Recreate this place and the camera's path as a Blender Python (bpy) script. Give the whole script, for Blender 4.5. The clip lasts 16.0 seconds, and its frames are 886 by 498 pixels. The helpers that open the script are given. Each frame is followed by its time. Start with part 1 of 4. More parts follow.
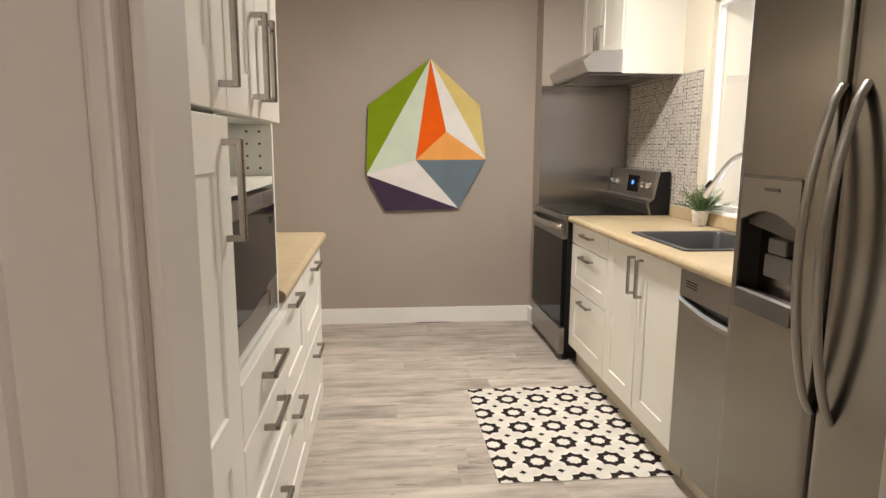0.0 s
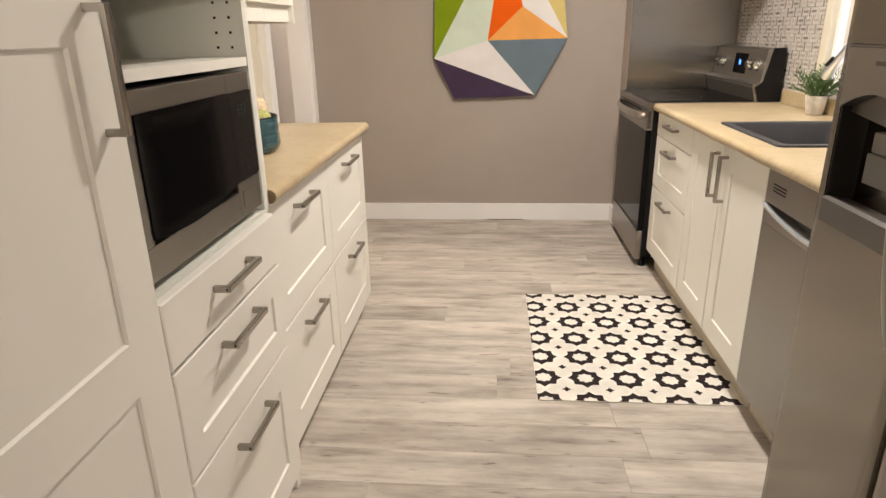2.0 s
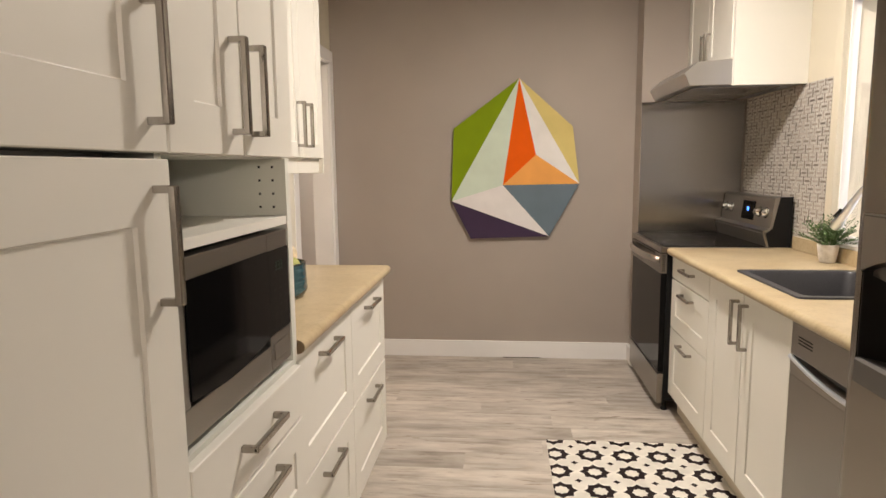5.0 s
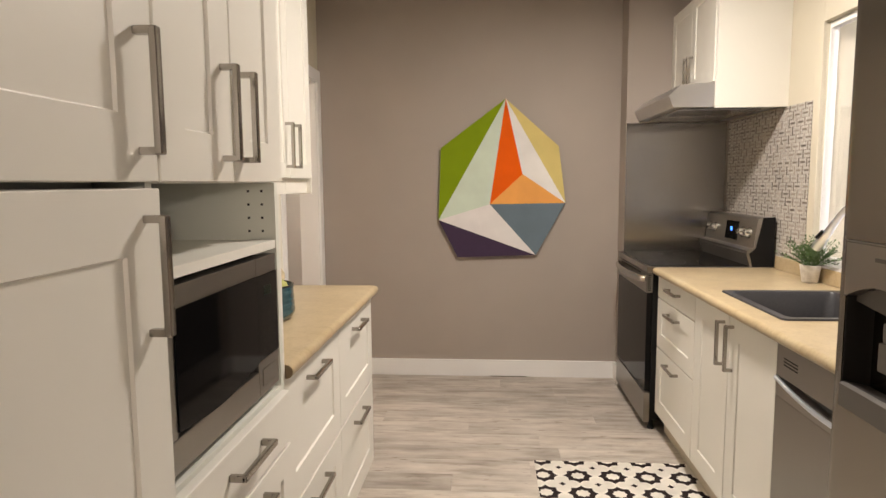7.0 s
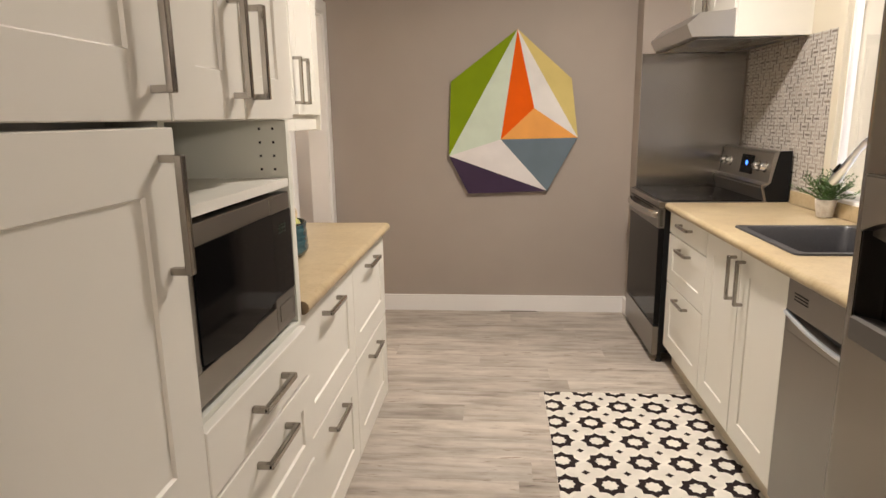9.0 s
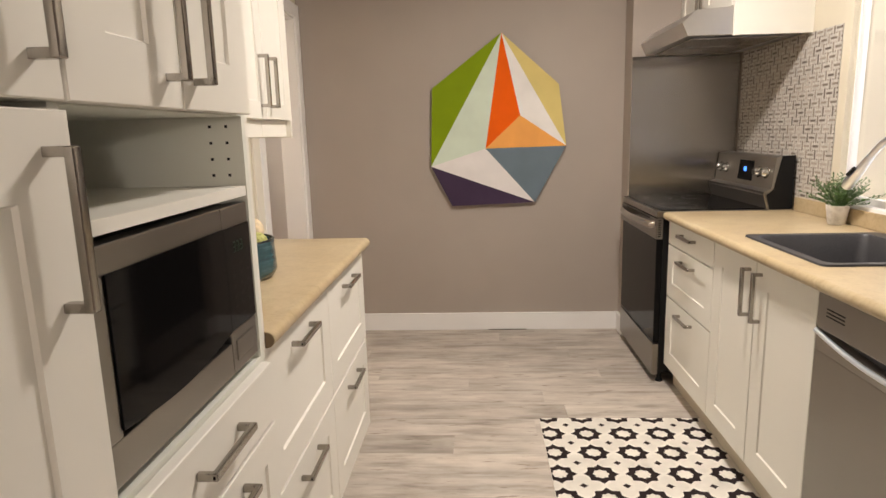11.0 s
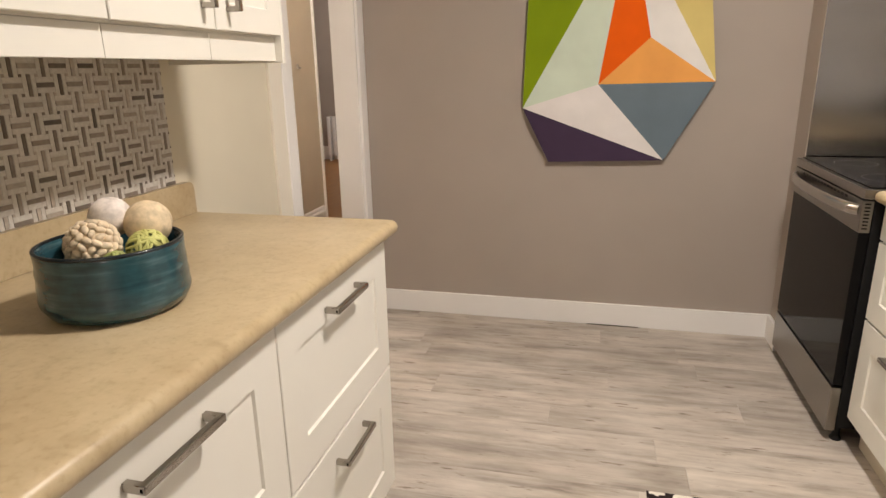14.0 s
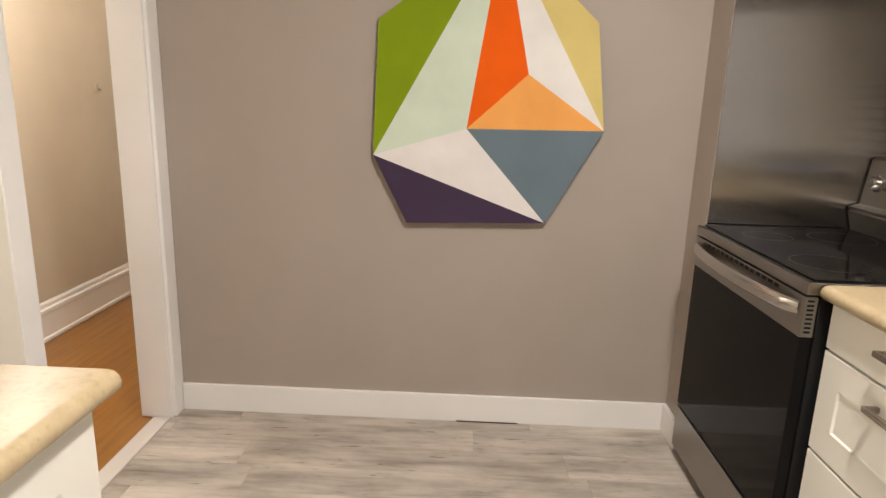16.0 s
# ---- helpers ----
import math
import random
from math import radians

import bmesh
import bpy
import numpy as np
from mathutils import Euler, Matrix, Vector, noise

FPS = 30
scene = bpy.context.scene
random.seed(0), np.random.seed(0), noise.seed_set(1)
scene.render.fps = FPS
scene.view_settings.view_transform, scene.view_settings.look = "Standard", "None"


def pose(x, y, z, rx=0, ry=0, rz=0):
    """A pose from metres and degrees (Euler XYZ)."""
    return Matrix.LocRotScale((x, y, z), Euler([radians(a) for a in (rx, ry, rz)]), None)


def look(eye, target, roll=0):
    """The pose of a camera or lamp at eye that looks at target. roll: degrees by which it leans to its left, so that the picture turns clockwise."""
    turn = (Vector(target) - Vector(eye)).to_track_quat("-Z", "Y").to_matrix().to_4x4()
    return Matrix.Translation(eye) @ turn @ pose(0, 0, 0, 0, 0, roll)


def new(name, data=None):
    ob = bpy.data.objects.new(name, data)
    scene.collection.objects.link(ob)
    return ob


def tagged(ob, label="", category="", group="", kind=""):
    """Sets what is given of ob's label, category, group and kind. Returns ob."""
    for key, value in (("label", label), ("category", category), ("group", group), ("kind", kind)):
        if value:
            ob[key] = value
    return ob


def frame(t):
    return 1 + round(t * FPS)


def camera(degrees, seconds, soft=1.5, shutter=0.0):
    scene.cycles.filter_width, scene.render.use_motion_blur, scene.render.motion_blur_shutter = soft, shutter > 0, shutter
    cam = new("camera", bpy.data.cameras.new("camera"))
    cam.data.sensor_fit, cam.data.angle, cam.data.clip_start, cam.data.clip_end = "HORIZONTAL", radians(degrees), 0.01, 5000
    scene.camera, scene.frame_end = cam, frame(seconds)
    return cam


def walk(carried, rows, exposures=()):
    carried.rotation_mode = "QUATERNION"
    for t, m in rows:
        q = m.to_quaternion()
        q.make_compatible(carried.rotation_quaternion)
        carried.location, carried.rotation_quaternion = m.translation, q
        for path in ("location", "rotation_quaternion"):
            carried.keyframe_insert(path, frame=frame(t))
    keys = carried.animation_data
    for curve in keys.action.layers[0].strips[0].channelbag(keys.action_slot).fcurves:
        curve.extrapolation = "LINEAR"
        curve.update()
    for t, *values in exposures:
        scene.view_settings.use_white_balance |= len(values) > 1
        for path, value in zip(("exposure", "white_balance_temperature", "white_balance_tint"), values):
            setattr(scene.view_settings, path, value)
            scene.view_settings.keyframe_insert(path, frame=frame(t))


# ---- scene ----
# camera and its walk
PATH = [
    (0, (-0.34, 0.048, 1.315), (-0.157, 2.012, 0.99), 0.3),
    (0.5, (-0.269, 0.083, 1.31), (-0.038, 2.03, 0.918), 0.7),
    (1, (-0.21, 0.193, 1.299), (-0.05, 2.125, 0.807), -1.8),
    (1.5, (-0.124, 0.295, 1.286), (-0.17, 2.211, 0.713), -1.8),
    (2, (-0.071, 0.305, 1.283), (-0.234, 2.185, 0.619), -1.1),
    (2.5, (-0.097, 0.291, 1.286), (-0.356, 2.151, 0.597), -1.7),
    (3, (-0.109, 0.306, 1.284), (-0.378, 2.176, 0.625), -2.3),
    (3.5, (-0.107, 0.319, 1.3), (-0.333, 2.226, 0.743), -1.7),
    (4, (-0.108, 0.308, 1.318), (-0.315, 2.247, 0.876), -1.1),
    (4.5, (-0.118, 0.298, 1.338), (-0.316, 2.258, 0.994), -0.7),
    (5, (-0.116, 0.295, 1.349), (-0.311, 2.268, 1.086), -0.6),
    (5.2, (-0.121, 0.299, 1.353), (-0.311, 2.276, 1.115), -0.6),
    (7.3, (-0.125, 0.291, 1.372), (-0.273, 2.274, 1.159), -0.4),
    (7.5, (-0.119, 0.284, 1.373), (-0.269, 2.265, 1.145), -0.4),
    (8, (-0.121, 0.286, 1.37), (-0.268, 2.261, 1.091), -0.3),
    (8.5, (-0.125, 0.285, 1.371), (-0.304, 2.242, 1.002), -0.6),
    (9, (-0.134, 0.292, 1.373), (-0.313, 2.24, 0.957), -0.9),
    (9.5, (-0.147, 0.307, 1.373), (-0.287, 2.26, 0.963), -1.1),
    (10, (-0.193, 0.32, 1.367), (-0.297, 2.28, 0.983), -1.3),
    (10.2, (-0.188, 0.322, 1.353), (-0.29, 2.286, 0.986), -1.3),
    (12.3, (-0.122, 1.085, 1.32), (-0.321, 3.027, 0.884), -0.5),
    (12.5, (-0.088, 1.133, 1.316), (-0.317, 3.061, 0.834), 0.7),
    (13, (-0.019, 1.219, 1.3), (-0.295, 3.116, 0.729), 1.7),
    (13.5, (-0.061, 1.343, 1.304), (-0.37, 3.229, 0.712), -0.6),
    (14, (-0.102, 1.47, 1.3), (-0.576, 3.332, 0.744), -1.1),
    (14.5, (-0.074, 1.642, 1.302), (-0.676, 3.482, 0.8), 2.0),
    (15, (-0.058, 1.828, 1.313), (-0.459, 3.727, 0.832), 2.0),
    (15.2, (-0.08, 1.893, 1.321), (-0.294, 3.836, 0.881), 2.0),
    (15.5, (-0.119, 1.991, 1.333), (-0.154, 3.946, 0.912), 0.3),
    (15.8, (-0.14, 2.10, 1.312), (-0.143, 4.041, 0.866), 1.3),
    (16, (-0.124, 2.189, 1.309), (-0.184, 4.136, 0.853), 1.7),
]
cam = camera(71.2, 16.0)
walk(cam, [(t, look(eye, target, roll)) for t, eye, target, roll in PATH], exposures=[(0.0, -0.12, 6500, 10.5), (2.0, -0.04, 6700, 12), (3.5, -0.10, 6800, 13), (5.0, -0.28, 6850, 13), (7.5, -0.29, 6800, 13), (10.0, -0.28, 6800, 13.5), (12.5, -0.21, 6750, 13.5), (14.5, -0.26, 6800, 13.5), (16.0, 0.0, 6550, 11.5)])

# ---- light ----
def point_lamp(name, place, watts, radius, colour):
    lamp = bpy.data.lights.new(name, "POINT")
    lamp.energy, lamp.shadow_soft_size, lamp.color = watts, radius, colour
    ob = new(name, lamp)
    ob.location = place
    return ob


WARM = (1.0, 0.945, 0.88)
dome = bpy.data.lights.new("kitchen_lamp", "AREA")
dome.shape, dome.size, dome.energy, dome.color = "DISK", 0.24, 64, WARM
new("kitchen_lamp", dome).location = (0.37, 2.70, 2.55)
point_lamp("entry_lamp", (1.55, -3.00, 1.75), 120, 0.10, WARM)
point_lamp("hall_lamp", (-1.85, 4.60, 2.25), 52, 0.10, WARM)
# unseen fill light, added to brighten the far room's walls
point_lamp("far_room_lamp", (-2.9, 8.7, 2.25), 60, 0.10, WARM)

world = bpy.data.worlds.new("sky")
scene.world = world
world.use_nodes = True
wn = world.node_tree
sky = wn.nodes.new("ShaderNodeTexSky")
sky.sky_type, sky.sun_disc, sky.sun_elevation, sky.sun_rotation = "NISHITA", False, radians(35), radians(200)
wn.links.new(sky.outputs[0], wn.nodes["Background"].inputs[0])
wn.nodes["Background"].inputs[1].default_value = 0.08


# ---- materials ----
class Mat:
    """A node material with short calls for its nodes."""

    def __init__(self, name, colour=(0.5, 0.5, 0.5), rough=0.5, metal=0.0, **more):
        self.mat = bpy.data.materials.new(name)
        self.mat.use_nodes = True
        self.t = self.mat.node_tree
        self.b = self.t.nodes["Principled BSDF"]
        self.put("Base Color", (*colour, 1))
        self.put("Roughness", rough)
        self.put("Metallic", metal)
        for key, value in more.items():
            self.put(key.replace("_", " "), value)

    def put(self, key, value):
        sock = self.b.inputs[key]
        if hasattr(value, "links"):
            self.t.links.new(value, sock)
        else:
            sock.default_value = value

    def node(self, kind, **sets):
        n = self.t.nodes.new(kind)
        for key, value in sets.items():
            if key.startswith("i_"):
                sock = n.inputs[key[2:].replace("_", " ")]
                if hasattr(value, "links"):
                    self.t.links.new(value, sock)
                else:
                    sock.default_value = value
            else:
                if key == "data_type":
                    n.data_type = value
                elif key == "blend_type":
                    n.blend_type = value
                else:
                    n.operation = value
        return n

    def coords(self, scale=(1, 1, 1), object_space=False, shift=None):
        tc = self.node("ShaderNodeTexCoord") if object_space else self.node("ShaderNodeNewGeometry")
        mp = self.node("ShaderNodeMapping")
        self.t.links.new(tc.outputs["Object" if object_space else "Position"], mp.inputs[0])
        mp.inputs["Scale"].default_value = scale
        if shift is not None:
            self.t.links.new(shift, mp.inputs["Location"])
        return mp.outputs[0]

    def noise(self, vec, scale, detail=4, rough=0.55):
        n = self.node("ShaderNodeTexNoise", i_Scale=scale, i_Detail=detail, i_Roughness=rough)
        self.t.links.new(vec, n.inputs["Vector"])
        return n.outputs["Fac"]

    def ramp(self, fac, *stops):
        r = self.node("ShaderNodeValToRGB")
        self.t.links.new(fac, r.inputs[0])
        el = r.color_ramp.elements
        while len(el) < len(stops):
            el.new(0.5)
        for e, (p, c) in zip(el, stops):
            e.position, e.color = p, ((*c, 1) if len(c) == 3 else c)
        return r.outputs[0]

    def mix(self, fac, a, b, blend="MIX"):
        n = self.node("ShaderNodeMix", data_type="RGBA", blend_type=blend)
        for i, v in ((0, fac), (6, a), (7, b)):
            if hasattr(v, "links"):
                self.t.links.new(v, n.inputs[i])
            else:
                n.inputs[i].default_value = v if i == 0 else (*v, 1)
        return n.outputs[2]

    def spread(self, fac, low, high):
        n = self.node("ShaderNodeMapRange")
        self.t.links.new(fac, n.inputs[0])
        n.inputs[3].default_value, n.inputs[4].default_value = low, high
        return n.outputs[0]

    def bump(self, height, strength, distance):
        n = self.node("ShaderNodeBump", i_Strength=strength, i_Distance=distance)
        self.t.links.new(height, n.inputs["Height"])
        self.put("Normal", n.outputs[0])


def painted(name, colour, rough, vary=0.05, relief=0.10, grain=90.0):
    m = Mat(name, colour, rough)
    v = m.coords()
    big, fine = m.noise(v, 1.7, 3), m.noise(v, grain, 3)
    a, b = [c * (1 - vary) for c in colour], [min(1, c * (1 + vary)) for c in colour]
    m.put("Base Color", m.ramp(big, (0.35, a), (0.65, b)))
    m.put("Roughness", m.spread(fine, rough - 0.06, rough + 0.08))
    m.bump(fine, relief, 0.0006)
    return m.mat


def brushed(name, colour, rough, along, metal=1.0, sideways=0.0):
    """Brushed steel with its grain along x, y or z."""
    m = Mat(name, colour, rough, metal)
    scale = [700, 700, 700]
    scale["xyz".index(along)] = 1.5
    grain = m.noise(m.coords(scale), 1.0, 3)
    cloud = m.noise(m.coords((1, 1, 1)), 2.5, 3)
    if sideways:
        way = m.node("ShaderNodeTangent")
        way.direction_type, way.axis = "RADIAL", "Z"
        m.put("Tangent", way.outputs[0])
        m.put("Anisotropic", sideways)
    wander = 0.004 if sideways else 0.018
    m.put("Roughness", m.spread(grain, rough - wander, rough + wander))
    m.put("Base Color", m.mix(m.spread(cloud, 0.0, 0.6), colour, [c * 0.82 for c in colour]))
    return m.mat


WALL_TAUPE = painted("taupe_wall_paint", (0.392, 0.337, 0.292), 0.62, 0.03, 0.25, 160)
WALL_CREAM = painted("cream_wall_paint", (0.67, 0.615, 0.49), 0.6, 0.04, 0.25, 160)
WALL_HALL = painted("beige_hall_paint", (0.60, 0.52, 0.41), 0.6, 0.05, 0.25, 120)
CEILING = painted("ceiling_paint", (0.82, 0.81, 0.78), 0.75, 0.02, 0.2, 130)
TRIM = painted("white_trim_paint", (0.87, 0.85, 0.83), 0.38, 0.03, 0.12, 40)
TRIM_BEIGE = painted("beige_trim_paint", (0.60, 0.56, 0.52), 0.4, 0.04, 0.12, 40)
TRIM_CREAM = painted("cream_trim_paint", (0.80, 0.75, 0.65), 0.4, 0.03, 0.12, 40)
CABINET = painted("cabinet_lacquer", (0.76, 0.735, 0.665), 0.34, 0.015, 0.05, 60)
CABINET_IN = painted("cabinet_inside", (0.70, 0.70, 0.63), 0.45, 0.02, 0.05, 60)
STEEL = brushed("brushed_steel", (0.33, 0.31, 0.285), 0.30, "y")
STEEL_UP = brushed("brushed_steel_upright", (0.31, 0.29, 0.265), 0.30, "z")
STEEL_X = brushed("brushed_steel_sheet", (0.40, 0.38, 0.36), 0.24, "x", sideways=1.0)
NICKEL = brushed("brushed_nickel", (0.38, 0.35, 0.315), 0.20, "z")
HOOD_STEEL = brushed("hood_steel", (0.62, 0.61, 0.61), 0.30, "y")
CHROME = Mat("chrome", (0.82, 0.88, 0.98), 0.28, 1.0).mat
BLACK_GLASS = Mat("black_glass", (0.005, 0.0045, 0.0045), 0.06, Specular_IOR_Level=0.09).mat
BLACK = painted("black_enamel", (0.009, 0.0085, 0.0085), 0.5, 0.1)
BLACK.node_tree.nodes["Principled BSDF"].inputs["Specular IOR Level"].default_value = 0.2
DARK_PLASTIC = painted("dark_plastic", (0.03, 0.028, 0.027), 0.35, 0.1)
GREY_PLASTIC = painted("grey_plastic", (0.22, 0.21, 0.20), 0.45, 0.06)
PLASTER = painted("off_white_switch", (0.5, 0.45, 0.38), 0.5)


def glowing(name, colour, strength):
    m = Mat(name, (0.01, 0.01, 0.01), 0.4)
    m.put("Emission Color", (*colour, 1))
    m.put("Emission Strength", strength)
    return m.mat


BLUE_GLOW = glowing("blue_display", (0.05, 0.22, 1.0), 6.0)
GREEN_GLOW = glowing("green_display", (0.05, 1.0, 0.15), 0.012)
WINDOW_GLOW = glowing("white_window_glow", (0.93, 0.93, 1.0), 1.25)


def counter_material():
    m = Mat("tan_laminate", (0.5, 0.38, 0.24), 0.32)
    v = m.coords()
    cloud, blotch, speck, fine = m.noise(v, 5, 4, 0.55), m.noise(v, 17, 5, 0.62), m.noise(v, 85, 3), m.noise(v, 320, 2)
    base = m.ramp(cloud, (0.30, (0.410, 0.312, 0.185)), (0.52, (0.462, 0.365, 0.226)), (0.72, (0.505, 0.410, 0.266)))
    mottle = m.ramp(blotch, (0.30, (0.85, 0.82, 0.77)), (0.43, (0.97, 0.96, 0.94)), (0.58, (1.02, 1.02, 1.01)), (0.72, (1.08, 1.09, 1.11)))
    dots = m.ramp(speck, (0.32, (0.92, 0.90, 0.87)), (0.44, (1.0, 1.0, 1.0)), (0.70, (1.05, 1.05, 1.06)))
    col = m.mix(1.0, base, mottle, "MULTIPLY")
    m.put("Base Color", m.mix(1.0, col, dots, "MULTIPLY"))
    m.put("Roughness", m.spread(blotch, 0.26, 0.38))
    m.bump(blotch, 0.10, 0.0012)
    return m.mat


COUNTER = counter_material()


def plank_material(name, tone):
    """Greyed oak boards, grain along x, each board its own tone and figure."""
    m = Mat(name, (0.4, 0.36, 0.32), 0.36, Specular_IOR_Level=0.28)
    info = m.node("ShaderNodeObjectInfo")
    shift = m.node("ShaderNodeCombineXYZ")
    far = m.spread(info.outputs["Random"], 0.0, 60.0)
    m.t.links.new(far, shift.inputs[0])
    m.t.links.new(far, shift.inputs[1])
    sh = shift.outputs[0]
    wide = m.noise(m.coords((0.9, 6, 1), shift=sh), 1.6, 4, 0.6)
    cloud = m.noise(m.coords((2.6, 6, 1), shift=sh), 1.5, 4, 0.6)
    streak = m.noise(m.coords((1.5, 9.5, 1), shift=sh), 1.7, 6, 0.60)
    thin = m.noise(m.coords((2.2, 48, 1), shift=sh), 1.0, 4, 0.6)
    fleck = m.noise(m.coords((7, 40, 1), shift=sh), 1.2, 4, 0.6)
    fine = m.noise(m.coords((7, 210, 1), shift=sh), 1.0, 3)
    base = m.ramp(wide, (0.30, [c * 0.80 for c in tone]), (0.52, tone), (0.72, [min(1, c * 1.17) for c in tone]))
    dark = m.ramp(streak, (0.28, (0.50, 0.475, 0.455)), (0.39, (0.80, 0.785, 0.77)), (0.49, (0.99, 0.99, 0.985)), (0.72, (1.16, 1.165, 1.165)))
    col = m.mix(1.0, base, dark, "MULTIPLY")
    col = m.mix(1.0, col, m.ramp(cloud, (0.30, (0.78, 0.755, 0.73)), (0.62, (1.06, 1.06, 1.055))), "MULTIPLY")
    col = m.mix(0.30, col, m.ramp(thin, (0.30, (0.62, 0.59, 0.56)), (0.44, (0.97, 0.965, 0.96)), (0.60, (1.0, 1.0, 1.0)), (0.72, (1.20, 1.20, 1.19))), "MULTIPLY")
    col = m.mix(1.0, col, m.ramp(fleck, (0.29, (0.46, 0.40, 0.36)), (0.38, (1.0, 1.0, 1.0))), "MULTIPLY")
    col = m.mix(0.15, col, m.ramp(fine, (0.35, (0.80, 0.78, 0.76)), (0.6, (1.05, 1.05, 1.05))), "MULTIPLY")
    own = m.ramp(info.outputs["Random"], (0.0, (0.88, 0.87, 0.86)), (0.35, (1.0, 1.0, 1.0)), (1.0, (1.08, 1.08, 1.07)))
    m.put("Base Color", m.mix(1.0, col, own, "MULTIPLY"))
    m.put("Roughness", m.spread(streak, 0.50, 0.34))
    m.bump(fine, 0.06, 0.0004)
    return m.mat


PLANK = plank_material("grey_oak_board", (0.500, 0.452, 0.402))
PLANK_DARK = plank_material("darker_oak_board", (0.42, 0.378, 0.335))
JOINT = painted("board_joint", (0.34, 0.30, 0.265), 0.7)


def hardwood():
    m = Mat("orange_hardwood", (0.4, 0.2, 0.07), 0.28)
    grain = m.noise(m.coords((30, 1.5, 1)), 1.5, 5, 0.6)
    m.put("Base Color", m.ramp(grain, (0.3, (0.22, 0.088, 0.015)), (0.55, (0.30, 0.130, 0.024)), (0.75, (0.36, 0.165, 0.036))))
    m.bump(grain, 0.06, 0.0005)
    return m.mat


HARDWOOD = hardwood()


# ---- mesh tools ----
def slab(bm, x0, x1, y0, y1, z0, z1, bevel=0.0, segments=2):
    """Adds a block to bm, with rounded edges if bevel is given."""
    x0, x1, y0, y1, z0, z1 = min(x0, x1), max(x0, x1), min(y0, y1), max(y0, y1), min(z0, z1), max(z0, z1)
    made = bmesh.ops.create_cube(bm, size=1.0)["verts"]
    for v in made:
        v.co = ((v.co.x + 0.5) * (x1 - x0) + x0, (v.co.y + 0.5) * (y1 - y0) + y0, (v.co.z + 0.5) * (z1 - z0) + z0)
    if bevel:
        edges = list({e for v in made for e in v.link_edges})
        bmesh.ops.bevel(bm, geom=edges, offset=bevel, segments=segments, profile=0.7, affect="EDGES")
    return bm


def block(*spans, bevel=0.0, segments=2):
    """A new bmesh of blocks, each given as its six limits."""
    bm = bmesh.new()
    for s in spans:
        slab(bm, *s, bevel=bevel, segments=segments)
    return bm


def solid(name, bm, mat, parent=None, smooth=0.0):
    """An object from bm in world coordinates; under parent where one is given."""
    bmesh.ops.recalc_face_normals(bm, faces=bm.faces)
    me = bpy.data.meshes.new(name)
    bm.to_mesh(me)
    bm.free()
    me.materials.append(mat)
    ob = new(name, me)
    if smooth:
        me.polygons.foreach_set("use_smooth", [True] * len(me.polygons))
        me.set_sharp_from_angle(angle=radians(smooth))
    if parent is not None:
        attach(ob, parent)
    return ob


def attach(ob, parent):
    ob.parent = parent
    ob.matrix_parent_inverse = world_of(parent).inverted()


def world_of(ob):
    m = ob.matrix_basis.copy()
    if ob.parent is not None:
        m = world_of(ob.parent) @ ob.matrix_parent_inverse @ m
    return m


def base(name, x, y, z, label, category, group=""):
    ob = new(name)
    ob.location, ob.empty_display_size = (x, y, z), 0.05
    return tagged(ob, label, category, group)


def structure(name, bm, mat, label="", category="", smooth=0.0):
    return tagged(solid(name, bm, mat, smooth=smooth), label, category, kind="structure")


def turned(bm, profile, centre, steps=40, wobble=None):
    """Adds a surface turned about z from (radius, height) pairs."""
    rings = []
    for r, h in profile:
        ring = []
        for i in range(steps):
            a = 2 * math.pi * i / steps
            rr = r * (wobble(a, h) if wobble else 1)
            ring.append(bm.verts.new((centre[0] + rr * math.cos(a), centre[1] + rr * math.sin(a), centre[2] + h)))
        rings.append(ring)
    for lo, hi in zip(rings, rings[1:]):
        for i in range(steps):
            j = (i + 1) % steps
            bm.faces.new((lo[i], lo[j], hi[j], hi[i]))
    bm.faces.new(rings[0][::-1])
    bm.faces.new(rings[-1])
    return bm


def swept(bm, points, radii, sides=12):
    """Adds a round rod along points."""
    points = [Vector(p) for p in points]
    rings, normal = [], None
    for i, p in enumerate(points):
        ahead = (points[min(i + 1, len(points) - 1)] - points[max(i - 1, 0)]).normalized()
        if normal is None:
            normal = ahead.orthogonal().normalized()
        normal = (normal - ahead * normal.dot(ahead)).normalized()
        other = ahead.cross(normal)
        r = radii[i] if isinstance(radii, (list, tuple)) else radii
        rings.append([bm.verts.new(p + (normal * math.cos(2 * math.pi * k / sides) + other * math.sin(2 * math.pi * k / sides)) * r) for k in range(sides)])
    for lo, hi in zip(rings, rings[1:]):
        for i in range(sides):
            j = (i + 1) % sides
            bm.faces.new((lo[i], lo[j], hi[j], hi[i]))
    bm.faces.new(rings[0][::-1])
    bm.faces.new(rings[-1])
    return bm


def prism_y(bm, outline, y0, y1):
    """Adds a solid with an outline of (x, z) pairs, from y0 to y1."""
    a = [bm.verts.new((x, y0, z)) for x, z in outline]
    b = [bm.verts.new((x, y1, z)) for x, z in outline]
    bm.faces.new(a)
    bm.faces.new(b[::-1])
    for i in range(len(a)):
        j = (i + 1) % len(a)
        bm.faces.new((a[i], b[i], b[j], a[j]))
    return bm


